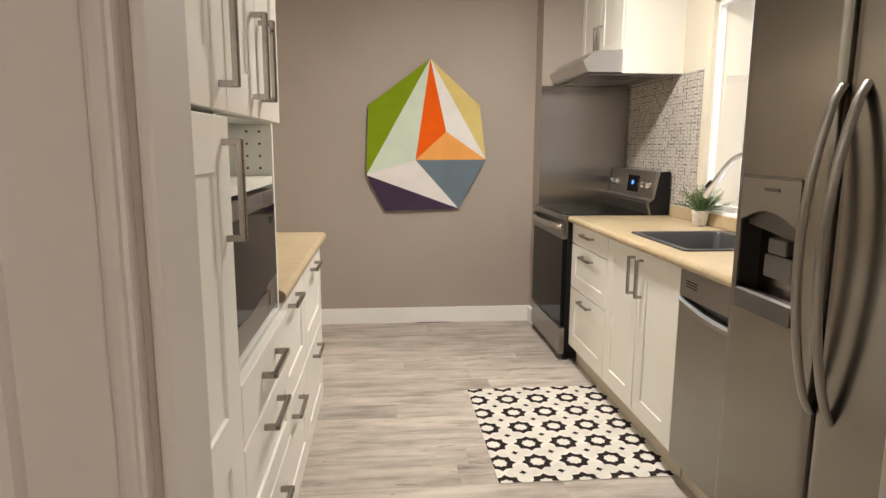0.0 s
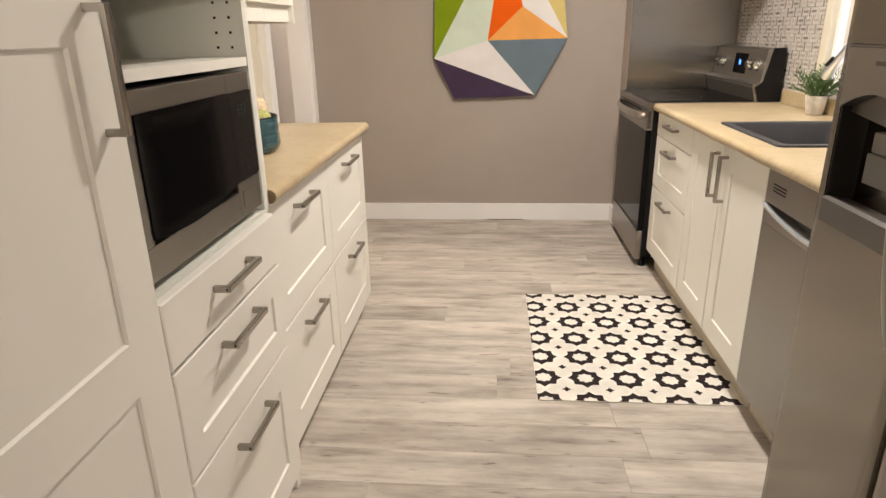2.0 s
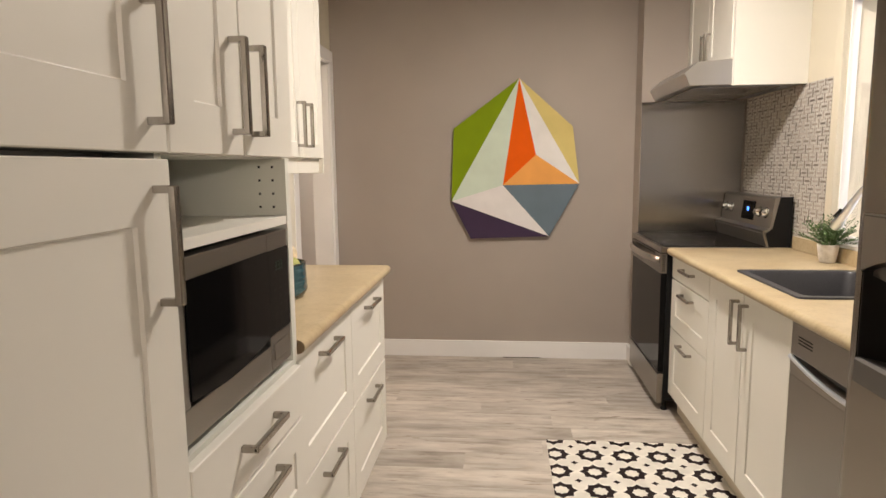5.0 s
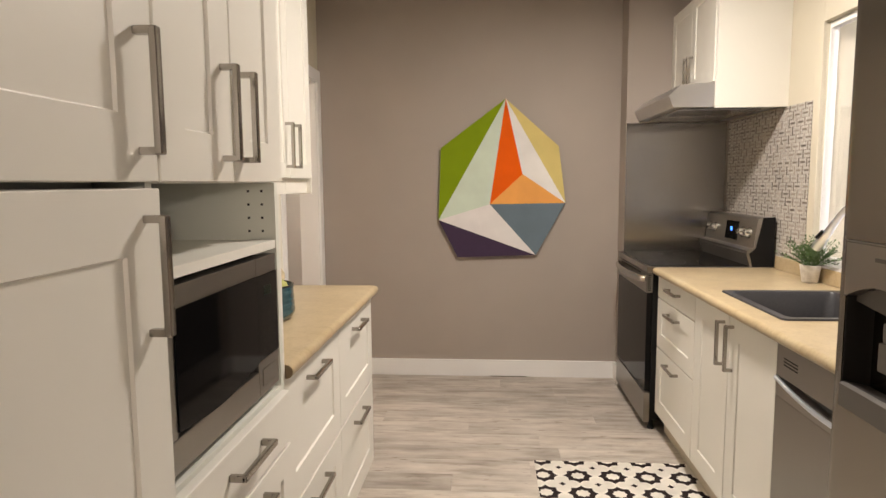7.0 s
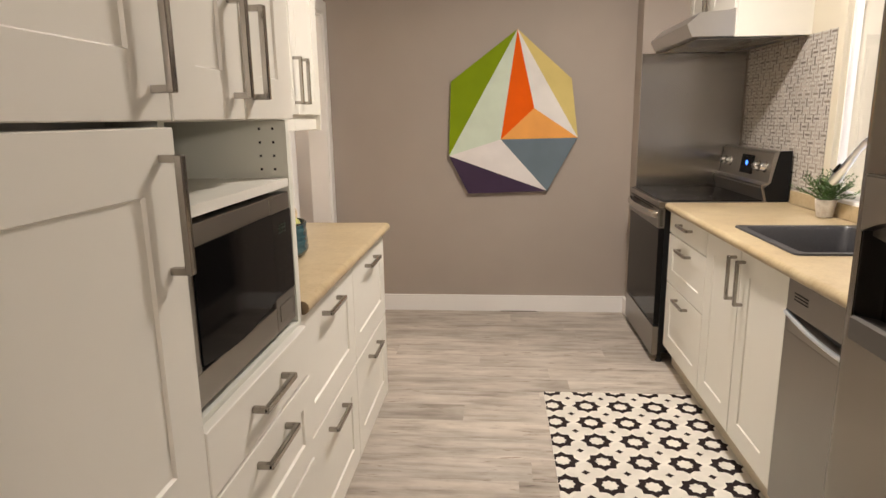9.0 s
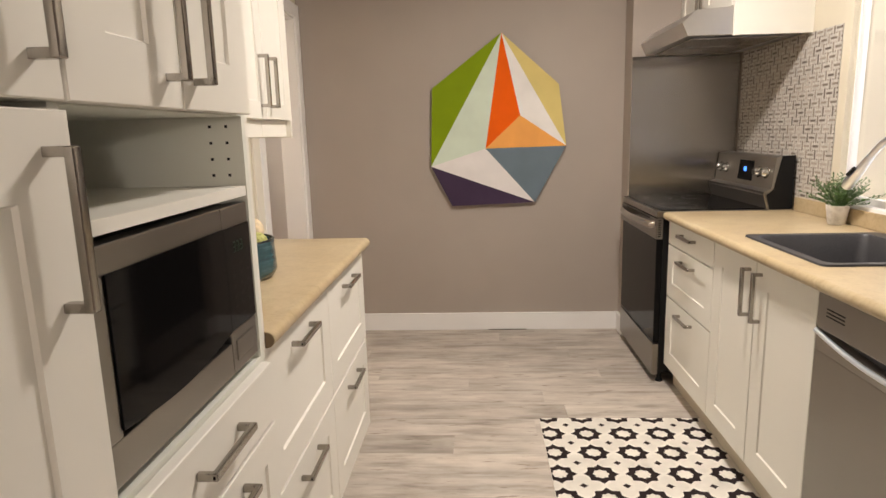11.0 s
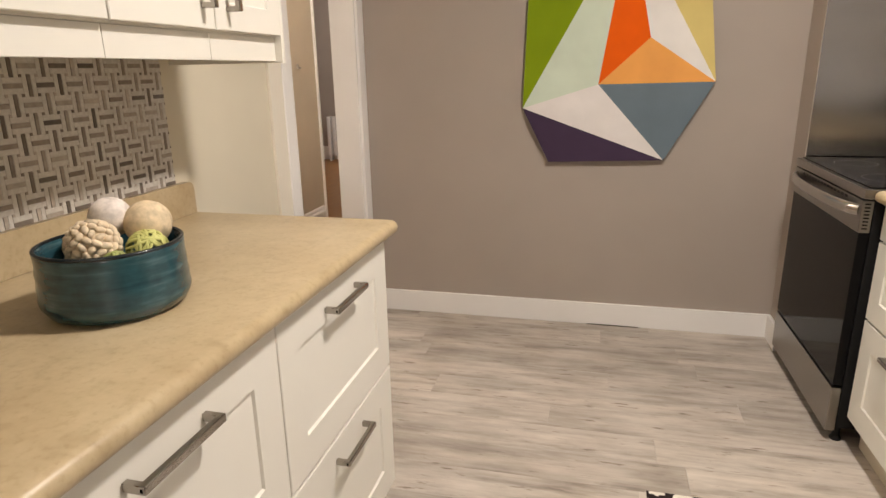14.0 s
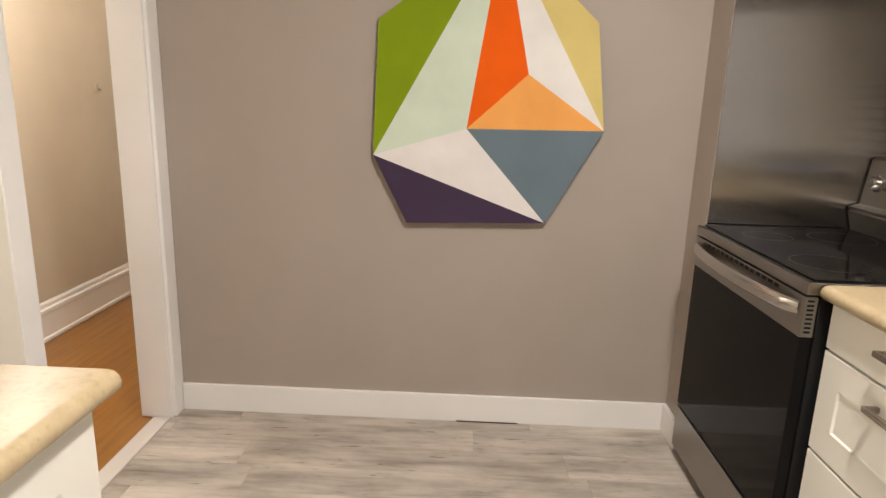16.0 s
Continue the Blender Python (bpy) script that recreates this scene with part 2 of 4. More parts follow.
# ---- setting ----
END, LEFT, RIGHT, CEIL = 4.60, -1.31, 1.40, 2.62
JOG = 4.42
structure("wall_end", block((-1.43, 0.755, END, END + 0.14, 0, CEIL)), WALL_TAUPE, "matte taupe painted wall behind the picture", "wall")
structure("wall_stove_side", block((0.755, 1.54, JOG, END + 0.14, 0, CEIL)), WALL_TAUPE, "taupe wall return beside the stove", "wall")
# the doorway to the hall lies in this wall
structure("wall_left", block((LEFT, -0.65, 0.578, 0.730, 0, CEIL), (LEFT - 0.12, LEFT, 0.578, 3.79, 0, CEIL), (LEFT - 0.12, LEFT, 3.79, 4.52, 2.06, CEIL), (LEFT - 0.12, LEFT, 4.52, END, 0, CEIL)), WALL_CREAM, "cream painted wall with the hall doorway", "wall")
# window wall, opening over the sink
WY0, WY1, WZ0, WZ1 = 2.10, 3.300, 0.99, 2.08
structure("wall_right", block((RIGHT, RIGHT + 0.20, 0.77, WY0, 0, CEIL), (RIGHT, RIGHT + 0.20, WY1, JOG, 0, CEIL), (RIGHT, RIGHT + 0.20, WY0, WY1, 0, WZ0), (RIGHT, RIGHT + 0.20, WY0, WY1, WZ1, CEIL)), WALL_CREAM, "cream painted wall with a window over the sink", "wall")
# the doorway that the walk goes through
DX0, DX1, DY0, DY1 = -0.507, 0.340, 0.495, 0.77
DYL = 0.578
structure("wall_doorway", block((LEFT - 0.15, DX0, DY0, DYL, 0, CEIL), (DX1, RIGHT + 0.20, DY0, DY1, 0, CEIL), (DX0, DX1, DY0, DYL, 2.06, CEIL)), WALL_TAUPE, "taupe wall with an open doorway", "wall")
structure("ceiling", block((LEFT - 0.15, RIGHT + 0.2, DY0, END + 0.14, CEIL, CEIL + 0.1)), CEILING, "flat white painted ceiling", "ceiling")

# room before the kitchen, never looked at but closed
structure("wall_entry", block((-2.0, -1.9, -3.4, DY0, 0, CEIL), (1.9, 2.0, -3.4, DY0, 0, CEIL), (-2.0, 2.0, -3.5, -3.4, 0, CEIL), (-1.9, LEFT - 0.15, DY0, DY0 + 0.1, 0, CEIL), (RIGHT + 0.2, 1.9, DY0, DY0 + 0.1, 0, CEIL)), WALL_TAUPE, "taupe walls of the entry room", "wall")
structure("ceiling_entry", block((-2.0, 2.0, -3.5, DY0, CEIL, CEIL + 0.1)), CEILING, "flat white ceiling of the entry room", "ceiling")
structure("floor_entry", block((-2.0, 2.0, -3.5, DY0 + 0.05, -0.06, 0.0)), PLANK, "grey wood floor of the entry room", "floor")

# hall and the room beyond
HX = -2.36
structure("wall_hall", block((HX - 0.12, HX, 2.6, 6.24, 0, CEIL), (HX, LEFT - 0.15, 2.5, 2.6, 0, CEIL), (LEFT - 0.15, LEFT - 0.03, END + 0.14, 6.3, 0, CEIL)), WALL_HALL, "beige painted hall walls", "wall")
structure("wall_hall_end", block((HX - 0.12, HX, 6.24, 6.285, 0, CEIL), (-1.60, LEFT, 6.28, 6.40, 0, CEIL), (HX, -1.60, 6.28, 6.40, 2.0, CEIL)), WALL_HALL, "beige wall with a doorway to a far room", "wall")
structure("wall_far_room", block((-5.4, -0.6, 10.42, 10.52, 0, CEIL), (-5.5, -5.4, 6.4, 10.52, 0, CEIL), (-0.6, -0.5, 6.4, 10.52, 0, CEIL), (-5.4, HX - 0.10, 6.286, 6.40, 0, CEIL), (LEFT, -0.6, 6.30, 6.40, 0, CEIL)), WALL_TAUPE, "taupe walls of the far room", "wall")
structure("ceiling_hall", block((-5.5, LEFT - 0.15, 2.5, 6.4, CEIL, CEIL + 0.1), (-5.5, -0.5, 6.4, 10.52, CEIL, CEIL + 0.1)), CEILING, "flat white ceiling of the hall", "ceiling")
structure("floor_hall", block((-5.5, LEFT - 0.05, 2.5, 10.52, -0.06, -0.004)), HARDWOOD, "orange varnished hardwood floor of the hall", "floor")
structure("threshold", block((LEFT - 0.07, LEFT + 0.0, 3.79, 4.52, -0.02, 0.006), bevel=0.003), TRIM_BEIGE, "pale threshold strip between two floors", "threshold")


def moulded_base(name, x, y0, y1, label):
    """Tall stepped baseboard on a wall that faces +x."""
    out = [(x, 0), (x + 0.024, 0), (x + 0.024, 0.018), (x + 0.016, 0.024), (x + 0.016, 0.145), (x + 0.021, 0.152), (x + 0.021, 0.172), (x + 0.012, 0.180), (x + 0.012, 0.198), (x + 0.006, 0.212), (x, 0.212)]
    return structure(name, prism_y(bmesh.new(), out, y0, y1), TRIM, label, "baseboard")


moulded_base("baseboard_hall", HX, 2.6, 6.24, "tall white moulded baseboard")


def plain_base(bm, x0, x1, y0, y1, h=0.118):
    slab(bm, x0, x1, y0, y1, 0, h, bevel=0.004)


bm = bmesh.new()
plain_base(bm, LEFT + 0.02, 0.737, END - 0.018, END)
plain_base(bm, 0.737, 0.755, JOG + 0.004, END)
# shade of a gap under the baseboard, built as a thin black strip
structure("floor_gap", block((-0.12, 0.14, END - 0.0205, END - 0.016, 0.0005, 0.0045)), BLACK, "thin black strip standing in for shade under the baseboard", "gap")
structure("baseboard_end", bm, TRIM, "white painted flat baseboard", "baseboard")


def casing_y(name, x, side, y0, y1, top, width, label, legs=(1, 1)):
    """Door casing on a wall that faces x, round the opening y0..y1."""
    bm = bmesh.new()
    d = 0.018 * side
    for on, a, b in ((legs[0], y0 - width, y0), (legs[1], y1, y1 + width)):
        if on:
            slab(bm, x, x + d, a, b, 0, top, bevel=0.004)
    slab(bm, x, x + d, y0 - width * legs[0], y1 + width * legs[1], top, top + width, bevel=0.004)
    return structure(name, bm, TRIM, label, "trim")


casing_y("casing_hall", LEFT, 1, 3.79, 4.52, 2.06, 0.078, "white painted casing of the hall doorway")
structure("casing_hall_board", block((LEFT, LEFT + 0.013, 3.615, 3.712, 0, 2.138), bevel=0.003), TRIM_CREAM, "flat white board beside the hall casing", "trim")
bm = block((LEFT - 0.125, LEFT + 0.005, 4.505, 4.522, 0, 2.06), (LEFT - 0.125, LEFT + 0.005, 3.788, 3.805, 0, 2.06), (LEFT - 0.125, LEFT + 0.005, 3.788, 4.522, 2.045, 2.062), bevel=0.002)
structure("jamb_hall", bm, TRIM, "white painted jamb of the hall doorway", "trim")

# moulded casing and jamb of the doorway walked through
bm = bmesh.new()
for s, x in ((-1, DX0), (1, DX1)):
    slab(bm, x + s * 0.006, x + s * 0.098, DY0 - 0.016, DY0, 0, 2.06, bevel=0.005)
    slab(bm, x + s * 0.088, x + s * 0.128, DY0 - 0.030, DY0, 0, 2.09, bevel=0.008)
    slab(bm, x + s * 0.010, x + s * 0.024, DY0 - 0.021, DY0, 0, 2.06, bevel=0.004)
    slab(bm, x + s * 0.128, x + s * 0.165, DY0 - 0.012, DY0, 0, 2.12, bevel=0.004)
slab(bm, DX0 - 0.09, DX1 + 0.09, DY0 - 0.016, DY0, 2.06, 2.15, bevel=0.005)
structure("casing_entry", bm, TRIM_BEIGE, "pale beige moulded door casing", "trim")
bm = bmesh.new()
for s, x in ((-1, DX0), (1, DX1)):
    slab(bm, x, x - s * 0.010, DY0 - 0.004, (DYL if s < 0 else DY1) + 0.004, 0, 2.06, bevel=0.003)
slab(bm, DX0, DX1, DY0 - 0.004, DYL + 0.004, 2.046, 2.062, bevel=0.003)
structure("jamb_entry", bm, TRIM_BEIGE, "pale beige painted door jamb", "trim")

# window: casing, sash, glass and the glowing white sheet behind
bm = block((RIGHT - 0.018, RIGHT, WY1, WY1 + 0.060, WZ0 - 0.02, WZ1 + 0.09), (RIGHT - 0.018, RIGHT, WY0 - 0.085, WY0, WZ0 - 0.02, WZ1 + 0.09), (RIGHT - 0.018, RIGHT, WY0, WY1, WZ1, WZ1 + 0.09), bevel=0.004)
structure("casing_window", bm, WALL_CREAM, "cream painted window casing", "trim")
win = tagged(new("window_1"), "white sash window over the sink", "window", kind="structure")
win.location = (RIGHT + 0.03, (WY0 + WY1) / 2, WZ0)
solid("frame", block((RIGHT + 0.01, RIGHT + 0.05, WY0, WY0 + 0.02, WZ0, WZ1), (RIGHT + 0.01, RIGHT + 0.05, WY1 - 0.008, WY1, WZ0, WZ1), (RIGHT + 0.01, RIGHT + 0.05, WY0 + 0.02, WY1 - 0.008, WZ0, WZ0 + 0.03), (RIGHT + 0.01, RIGHT + 0.05, WY0 + 0.02, WY1 - 0.008, WZ1 - 0.03, WZ1), bevel=0.003), TRIM, win)
GLASS = Mat("window_glass", (1, 1, 1), 0.02, 0.0, Transmission_Weight=1.0, IOR=1.45).mat
pane = solid("pane", block((RIGHT + 0.028, RIGHT + 0.032, WY0 + 0.016, WY1 - 0.006, WZ0 + 0.026, WZ1 - 0.026)), GLASS, win)
pane.visible_shadow = False
solid("sill", block((RIGHT - 0.03, RIGHT + 0.14, WY0 - 0.05, WY1 + 0.05, WZ0 - 0.022, WZ0 + 0.002), bevel=0.004), TRIM, win)
# added emissive sheet that makes the window read plain white
structure("backdrop", block((RIGHT + 0.9, RIGHT + 0.92, WY0 - 3.0, WY1 + 3.0, 0.0, WZ1 + 3.0)), WINDOW_GLOW, "plain glowing white sheet outside the window", "backdrop")
structure("ground", block((RIGHT + 0.2, RIGHT + 0.92, WY0 - 3, WY1 + 3, -0.1, -0.06)), JOINT, "ground outside the window", "ground")

# ---- cabinet parts ----
def front(name, parent, xf, side, y0, y1, z0, z1, frame_w=0.085, flat=False, mat=None):
    """A framed door or drawer front whose face lies at xf and looks towards side (+1 or -1 in x)."""
    g = 0.0021
    y0, y1, z0, z1 = y0 + g, y1 - g, z0 + g, z1 - g
    bm = bmesh.new()

    def ring(inset, depth):
        return [bm.verts.new((xf - side * depth, y, z)) for y, z in ((y0 + inset, z0 + inset), (y1 - inset, z0 + inset), (y1 - inset, z1 - inset), (y0 + inset, z1 - inset))]

    rings = [ring(0.0, 0.020), ring(0.0, 0.0018), ring(0.0018, 0.0)]
    if not flat:
        rings += [ring(frame_w, 0.0), ring(frame_w + 0.003, 0.0055)]
    for lo, hi in zip(rings, rings[1:]):
        for i in range(4):
            j = (i + 1) % 4
            bm.faces.new((lo[i], lo[j], hi[j], hi[i]))
    bm.faces.new(rings[0][::-1])
    bm.faces.new(rings[-1])
    return solid(name, bm, mat or CABINET, parent)


def railed_front(name, parent, xf, side, y0, y1, z0, z1, frame_w, rail0, rail1):
    """A framed door with two sunk panels and a rail between them, from rail0 to rail1."""
    g, e, sink = 0.0021, 0.0018, 0.0055
    y0, y1, z0, z1 = y0 + g, y1 - g, z0 + g, z1 - g
    ys = [y0 + e, y0 + frame_w, y1 - frame_w, y1 - e]
    zs = [z0 + e, z0 + frame_w, rail0, rail1, z1 - frame_w, z1 - e]
    bm = bmesh.new()
    grid = [[bm.verts.new((xf, y, z)) for z in zs] for y in ys]
    for i in range(3):
        for j in range(5):
            cell = (grid[i][j], grid[i + 1][j], grid[i + 1][j + 1], grid[i][j + 1])
            if i == 1 and j in (1, 3):
                deep = [bm.verts.new((xf - side * sink, v.co.y + 0.003 * (1 if k in (0, 3) else -1), v.co.z + 0.003 * (1 if k < 2 else -1))) for k, v in enumerate(cell)]
                for k in range(4):
                    bm.faces.new((cell[k], cell[(k + 1) % 4], deep[(k + 1) % 4], deep[k]))
                bm.faces.new(deep)
            else:
                bm.faces.new(cell)
    rim = [grid[i][0] for i in range(4)] + [grid[3][j] for j in range(1, 6)] + [grid[i][5] for i in (2, 1, 0)] + [grid[0][j] for j in (4, 3, 2, 1)]

    def ring(depth):
        return [bm.verts.new((xf - side * depth, y0 if v.co.y < y0 + 0.003 else y1 if v.co.y > y1 - 0.003 else v.co.y, z0 if v.co.z < z0 + 0.003 else z1 if v.co.z > z1 - 0.003 else v.co.z)) for v in rim]

    edge, back = ring(e), ring(0.020)
    for lo, hi in ((rim, edge), (edge, back)):
        for k in range(len(rim)):
            m = (k + 1) % len(rim)
            bm.faces.new((lo[k], lo[m], hi[m], hi[k]))
    bm.faces.new(back)
    return solid(name, bm, CABINET, parent)


def handle(parent, xf, side, y, z, upright, length=0.176):
    """A bar handle with two square posts, at its middle."""
    bm = bmesh.new()
    h, w, out = length / 2, 0.0066, 0.035
    for s in (-1, 1):
        a, b = s * h, s * (h - 0.011)
        if upright:
            slab(bm, xf, xf + side * (out - 0.003), y - w, y + w, z + a, z + b, bevel=0.001, segments=1)
        else:
            slab(bm, xf, xf + side * (out - 0.003), y + a, y + b, z - w, z + w, bevel=0.001, segments=1)
    if upright:
        slab(bm, xf + side * (out - 0.012), xf + side * out, y - w - 0.0005, y + w + 0.0005, z - h, z + h, bevel=0.004, segments=3)
    else:
        slab(bm, xf + side * (out - 0.012), xf + side * out, y - h, y + h, z - w - 0.0005, z + w + 0.0005, bevel=0.004, segments=3)
    return tagged(solid("handle", bm, NICKEL, parent, smooth=40), "brushed nickel bar handle")


# ---- left side: tall cabinets ----
TF, TB = -0.615, -0.640
pantry = base("pantry_cabinet", -0.95, 1.02, 0, "tall off-white shaker pantry cabinet with closed doors", "cabinet")
solid("body", block((-1.30, TB, 0.733, 1.186, 0.10, 1.3655), (-1.30, -0.72, 0.734, 1.185, 1.3655, 1.3745), (-1.30, TB, 0.733, 1.186, 1.3745, 2.40), (-1.28, -0.69, 0.733, 1.186, 0, 0.10)), CABINET, pantry)
d = front("door", pantry, TF, 1, 0.733, 1.188, 1.372, 2.396, 0.092)
handle(d, TF, 1, 1.142, 1.500, True)
d = railed_front("door", pantry, TF, 1, 0.733, 1.188, 0.10, 1.367, 0.092, 0.756, 0.846)
handle(d, TF, 1, 1.142, 1.239, True)

MY0, MY1 = 1.19, 1.80
tall = base("microwave_cabinet", -0.95, 1.48, 0, "tall off-white cabinet with a microwave niche and drawers", "cabinet")
NZ0, NZ1 = 0.872, 1.372
bm = block((-1.30, TB, MY0, MY0 + 0.018, 0.10, 2.40), (-1.30, TB, 1.752, 1.770, 0.10, 2.40),
           (-1.30, -1.285, MY0 + 0.018, 1.752, 0.10, 2.40), (-1.285, TB, MY0 + 0.018, 1.752, NZ0 - 0.018, NZ0),
           (-1.285, TB, MY0 + 0.018, 1.752, NZ1, NZ1 + 0.018), (-1.285, TB, MY0 + 0.018, 1.752, 0.10, 0.118), (-1.285, TB, MY0 + 0.018, 1.752, 2.382, 2.40))
solid("body", bm, CABINET_IN, tall)
solid("side_panel", block((-1.30, -0.646, 1.772, MY1, 0.0, 2.40), bevel=0.002), CABINET, tall)
solid("shelf", block((-1.28, TB - 0.002, MY0 + 0.019, 1.751, 1.216, 1.236), bevel=0.001), CABINET, tall)
solid("plinth", block((-1.28, -0.69, MY0, 1.772, 0, 0.10)), CABINET, tall)
bm = bmesh.new()
for k in range(15):
    z = 0.905 + 0.032 * k
    for x in (-0.672, -0.705) if z > 1.24 else (-0.672,):
        slab(bm, x - 0.0028, x + 0.0028, 1.7512, 1.753, z - 0.0028, z + 0.0028)
tagged(solid("peg_holes", bm, BLACK, tall), kind="stuff")
d = front("door", tall, TF, 1, MY0, 1.463, 1.372, 2.396, 0.084)
handle(d, TF, 1, 1.419, 1.500, True)
d = front("door", tall, TF, 1, 1.463, 1.740, 1.372, 2.396, 0.084)
handle(d, TF, 1, 1.506, 1.500, True)
for z0, z1, flat, hz in ((0.738, 0.868, True, 0.816), (0.506, 0.735, False, 0.694), (0.10, 0.503, False, 0.447)):
    d = front("drawer", tall, TF, 1, MY0, 1.740, z0, z1, 0.085 if z1 - z0 > 0.3 else 0.064, flat)
    handle(d, TF, 1, 1.463, hz, False)

# ---- microwave ----
KEY_PRINT = Mat("key_print", (0.012, 0.012, 0.012), 0.08, Specular_IOR_Level=0.13).mat
mw = base("microwave", -0.86, 1.47, NZ0, "stainless microwave with a dark glass door in the niche", "microwave")
mz0, mz1, mf = NZ0 + 0.018, 1.205, -0.640
solid("body", block((-1.10, mf - 0.03, 1.222, 1.738, mz0, mz1 - 0.004), bevel=0.004), DARK_PLASTIC, mw)
for x in (-0.74, -1.05):
    for y in (1.26, 1.68):
        solid("foot", block((x, x + 0.02, y, y + 0.03, NZ0, mz0)), BLACK, mw)
my0, my1, split = 1.214, 1.740, 1.612
bm = block((mf - 0.03, mf, my0, split, mz1 - 0.040, mz1), (mf - 0.03, mf, my0, split, mz0, mz0 + 0.060), (mf - 0.03, mf, my0, my0 + 0.036, mz0 + 0.060, mz1 - 0.040), bevel=0.003)
solid("door_frame", bm, STEEL, mw)
# the glass sags in a shallow arc at its foot
bm = bmesh.new()
n = 16
top, foot = [], []
for i in range(n + 1):
    u = i / n
    y = my0 + 0.035 + (split - my0 - 0.035) * u
    top.append(bm.verts.new((mf + 0.003, y, mz1 - 0.038)))
    foot.append(bm.verts.new((mf + 0.003, y, mz0 + 0.070 - 0.016 * math.sin(math.pi * u) + 0.012 * u)))
for i in range(n):
    bm.faces.new((top[i], foot[i], foot[i + 1], top[i + 1]))
ex = bmesh.ops.extrude_face_region(bm, geom=bm.faces[:])
for v in [g for g in ex["geom"] if isinstance(g, bmesh.types.BMVert)]:
    v.co.x -= 0.012
solid("door_glass", bm, BLACK_GLASS, mw)
solid("control_panel", block((mf - 0.03, mf + 0.002, split + 0.002, my1, mz0 + 0.082, mz1 - 0.040), bevel=0.002), BLACK_GLASS, mw)
solid("panel_trim", block((mf - 0.03, mf, split + 0.002, my1, mz1 - 0.040, mz1), bevel=0.003), STEEL, mw)
solid("panel_trim", block((mf - 0.03, mf, split + 0.002, my1, mz0, mz0 + 0.080), bevel=0.003), STEEL, mw)
solid("open_button", block((mf - 0.001, mf + 0.002, split + 0.02, my1 - 0.02, mz0 + 0.02, mz0 + 0.06), bevel=0.003), STEEL, mw)
bm = bmesh.new()
for r in range(7):
    for c in range(3):
        y, z = split + 0.026 + 0.034 * c, mz0 + 0.100 + 0.020 * r
        slab(bm, mf + 0.001, mf + 0.0022, y, y + 0.016, z, z + (0.004 if r > 4 else 0.007))
tagged(solid("keypad_marks", bm, KEY_PRINT, mw), kind="stuff")
bm = bmesh.new()
for k in range(3):
    y = split + 0.040 + 0.017 * k
    for dz in (0.0, 0.009, 0.018):
        slab(bm, mf + 0.001, mf + 0.003, y, y + 0.009, mz1 - 0.088 + dz, mz1 - 0.086 + dz)
    slab(bm, mf + 0.001, mf + 0.003, y + 0.008, y + 0.010, mz1 - 0.088, mz1 - 0.069)
solid("clock_digits", bm, GREEN_GLOW, mw)

# ---- left base cabinets, counter, upper cabinets ----
BF, BB = -0.655, -0.675
for y0, y1 in ((1.803, 2.400), (2.400, 3.000)):
    unit = base("drawer_cabinet", -0.95, (y0 + y1) / 2, 0, "off-white shaker base cabinet with two deep drawers", "cabinet", "drawer cabinets by the doorway")
    solid("body", block((-1.29, BB, y0, y1, 0.10, 0.872)), CABINET, unit)
    solid("plinth", block((-1.28, -0.71, y0, y1, 0, 0.10)), CABINET, unit)
    if y1 > 3:
        solid("end_panel", block((-0.93, BF + 0.002, y1, y1 + 0.012, 0.0, 0.872), bevel=0.001), CABINET, unit)
    for z0, z1, hz in ((0.492, 0.868, 0.810), (0.105, 0.489, 0.434)):
        d = front("drawer", unit, BF, 1, y0, y1, z0, z1, 0.085)
        handle(d, BF, 1, (y0 + y1) / 2 - 0.008, hz, False)


def nosed_top(name, x0, x1, y0, y1, nose, label):
    """A laminate counter 38 mm thick with a rounded nose towards nose (+1 or -1 in x)."""
    xa, xb = (x0, x1) if nose > 0 else (x1, x0)
    out = [(xa, 0.872), (xa, 0.91)]
    for k in range(7):
        a = math.pi / 2 - math.pi * k / 6
        out.append((xb - nose * 0.019 + nose * 0.019 * math.cos(a), 0.891 + 0.019 * math.sin(a)))
    bm = prism_y(bmesh.new(), out, y0, y1)
    ob = tagged(solid(name, bm, COUNTER, smooth=40), label, "countertop")
    return ob


END_CORE = painted("raw_board_end", (0.17, 0.115, 0.06), 0.7, 0.25, 0.4, 220)
top = nosed_top("countertop", -1.29, -0.625, 1.803, 3.028, 1, "tan speckled laminate countertop with a rounded edge")
bm = bmesh.new()
out = [(1.803, 0.911), (3.024, 0.911)] + [(3.024 - 0.022 + 0.022 * math.cos(a), 0.982 + 0.022 * math.sin(a)) for a in (0, 0.5, 1.0, 1.57)] + [(1.803, 1.004)]
a = [bm.verts.new((-1.243, y, z)) for y, z in out]
b = [bm.verts.new((-1.285, y, z)) for y, z in out]
bm.faces.new(a), bm.faces.new(b[::-1])
for i in range(len(a)):
    bm.faces.new((a[i], b[i], b[(i + 1) % len(a)], a[(i + 1) % len(a)]))
solid("upstand", bm, COUNTER, top, smooth=40)
bm = bmesh.new()
edge = [(-0.68, 0.874), (-0.68, 0.9075)] + [(-0.644 + 0.0175 * math.cos(math.pi / 2 - math.pi * k / 6), 0.891 + 0.0175 * math.sin(math.pi / 2 - math.pi * k / 6)) for k in range(7)]
prism_y(bm, edge, 1.8005, 1.8035)
tagged(solid("end_core", bm, END_CORE, top, smooth=40), "raw brown board end")

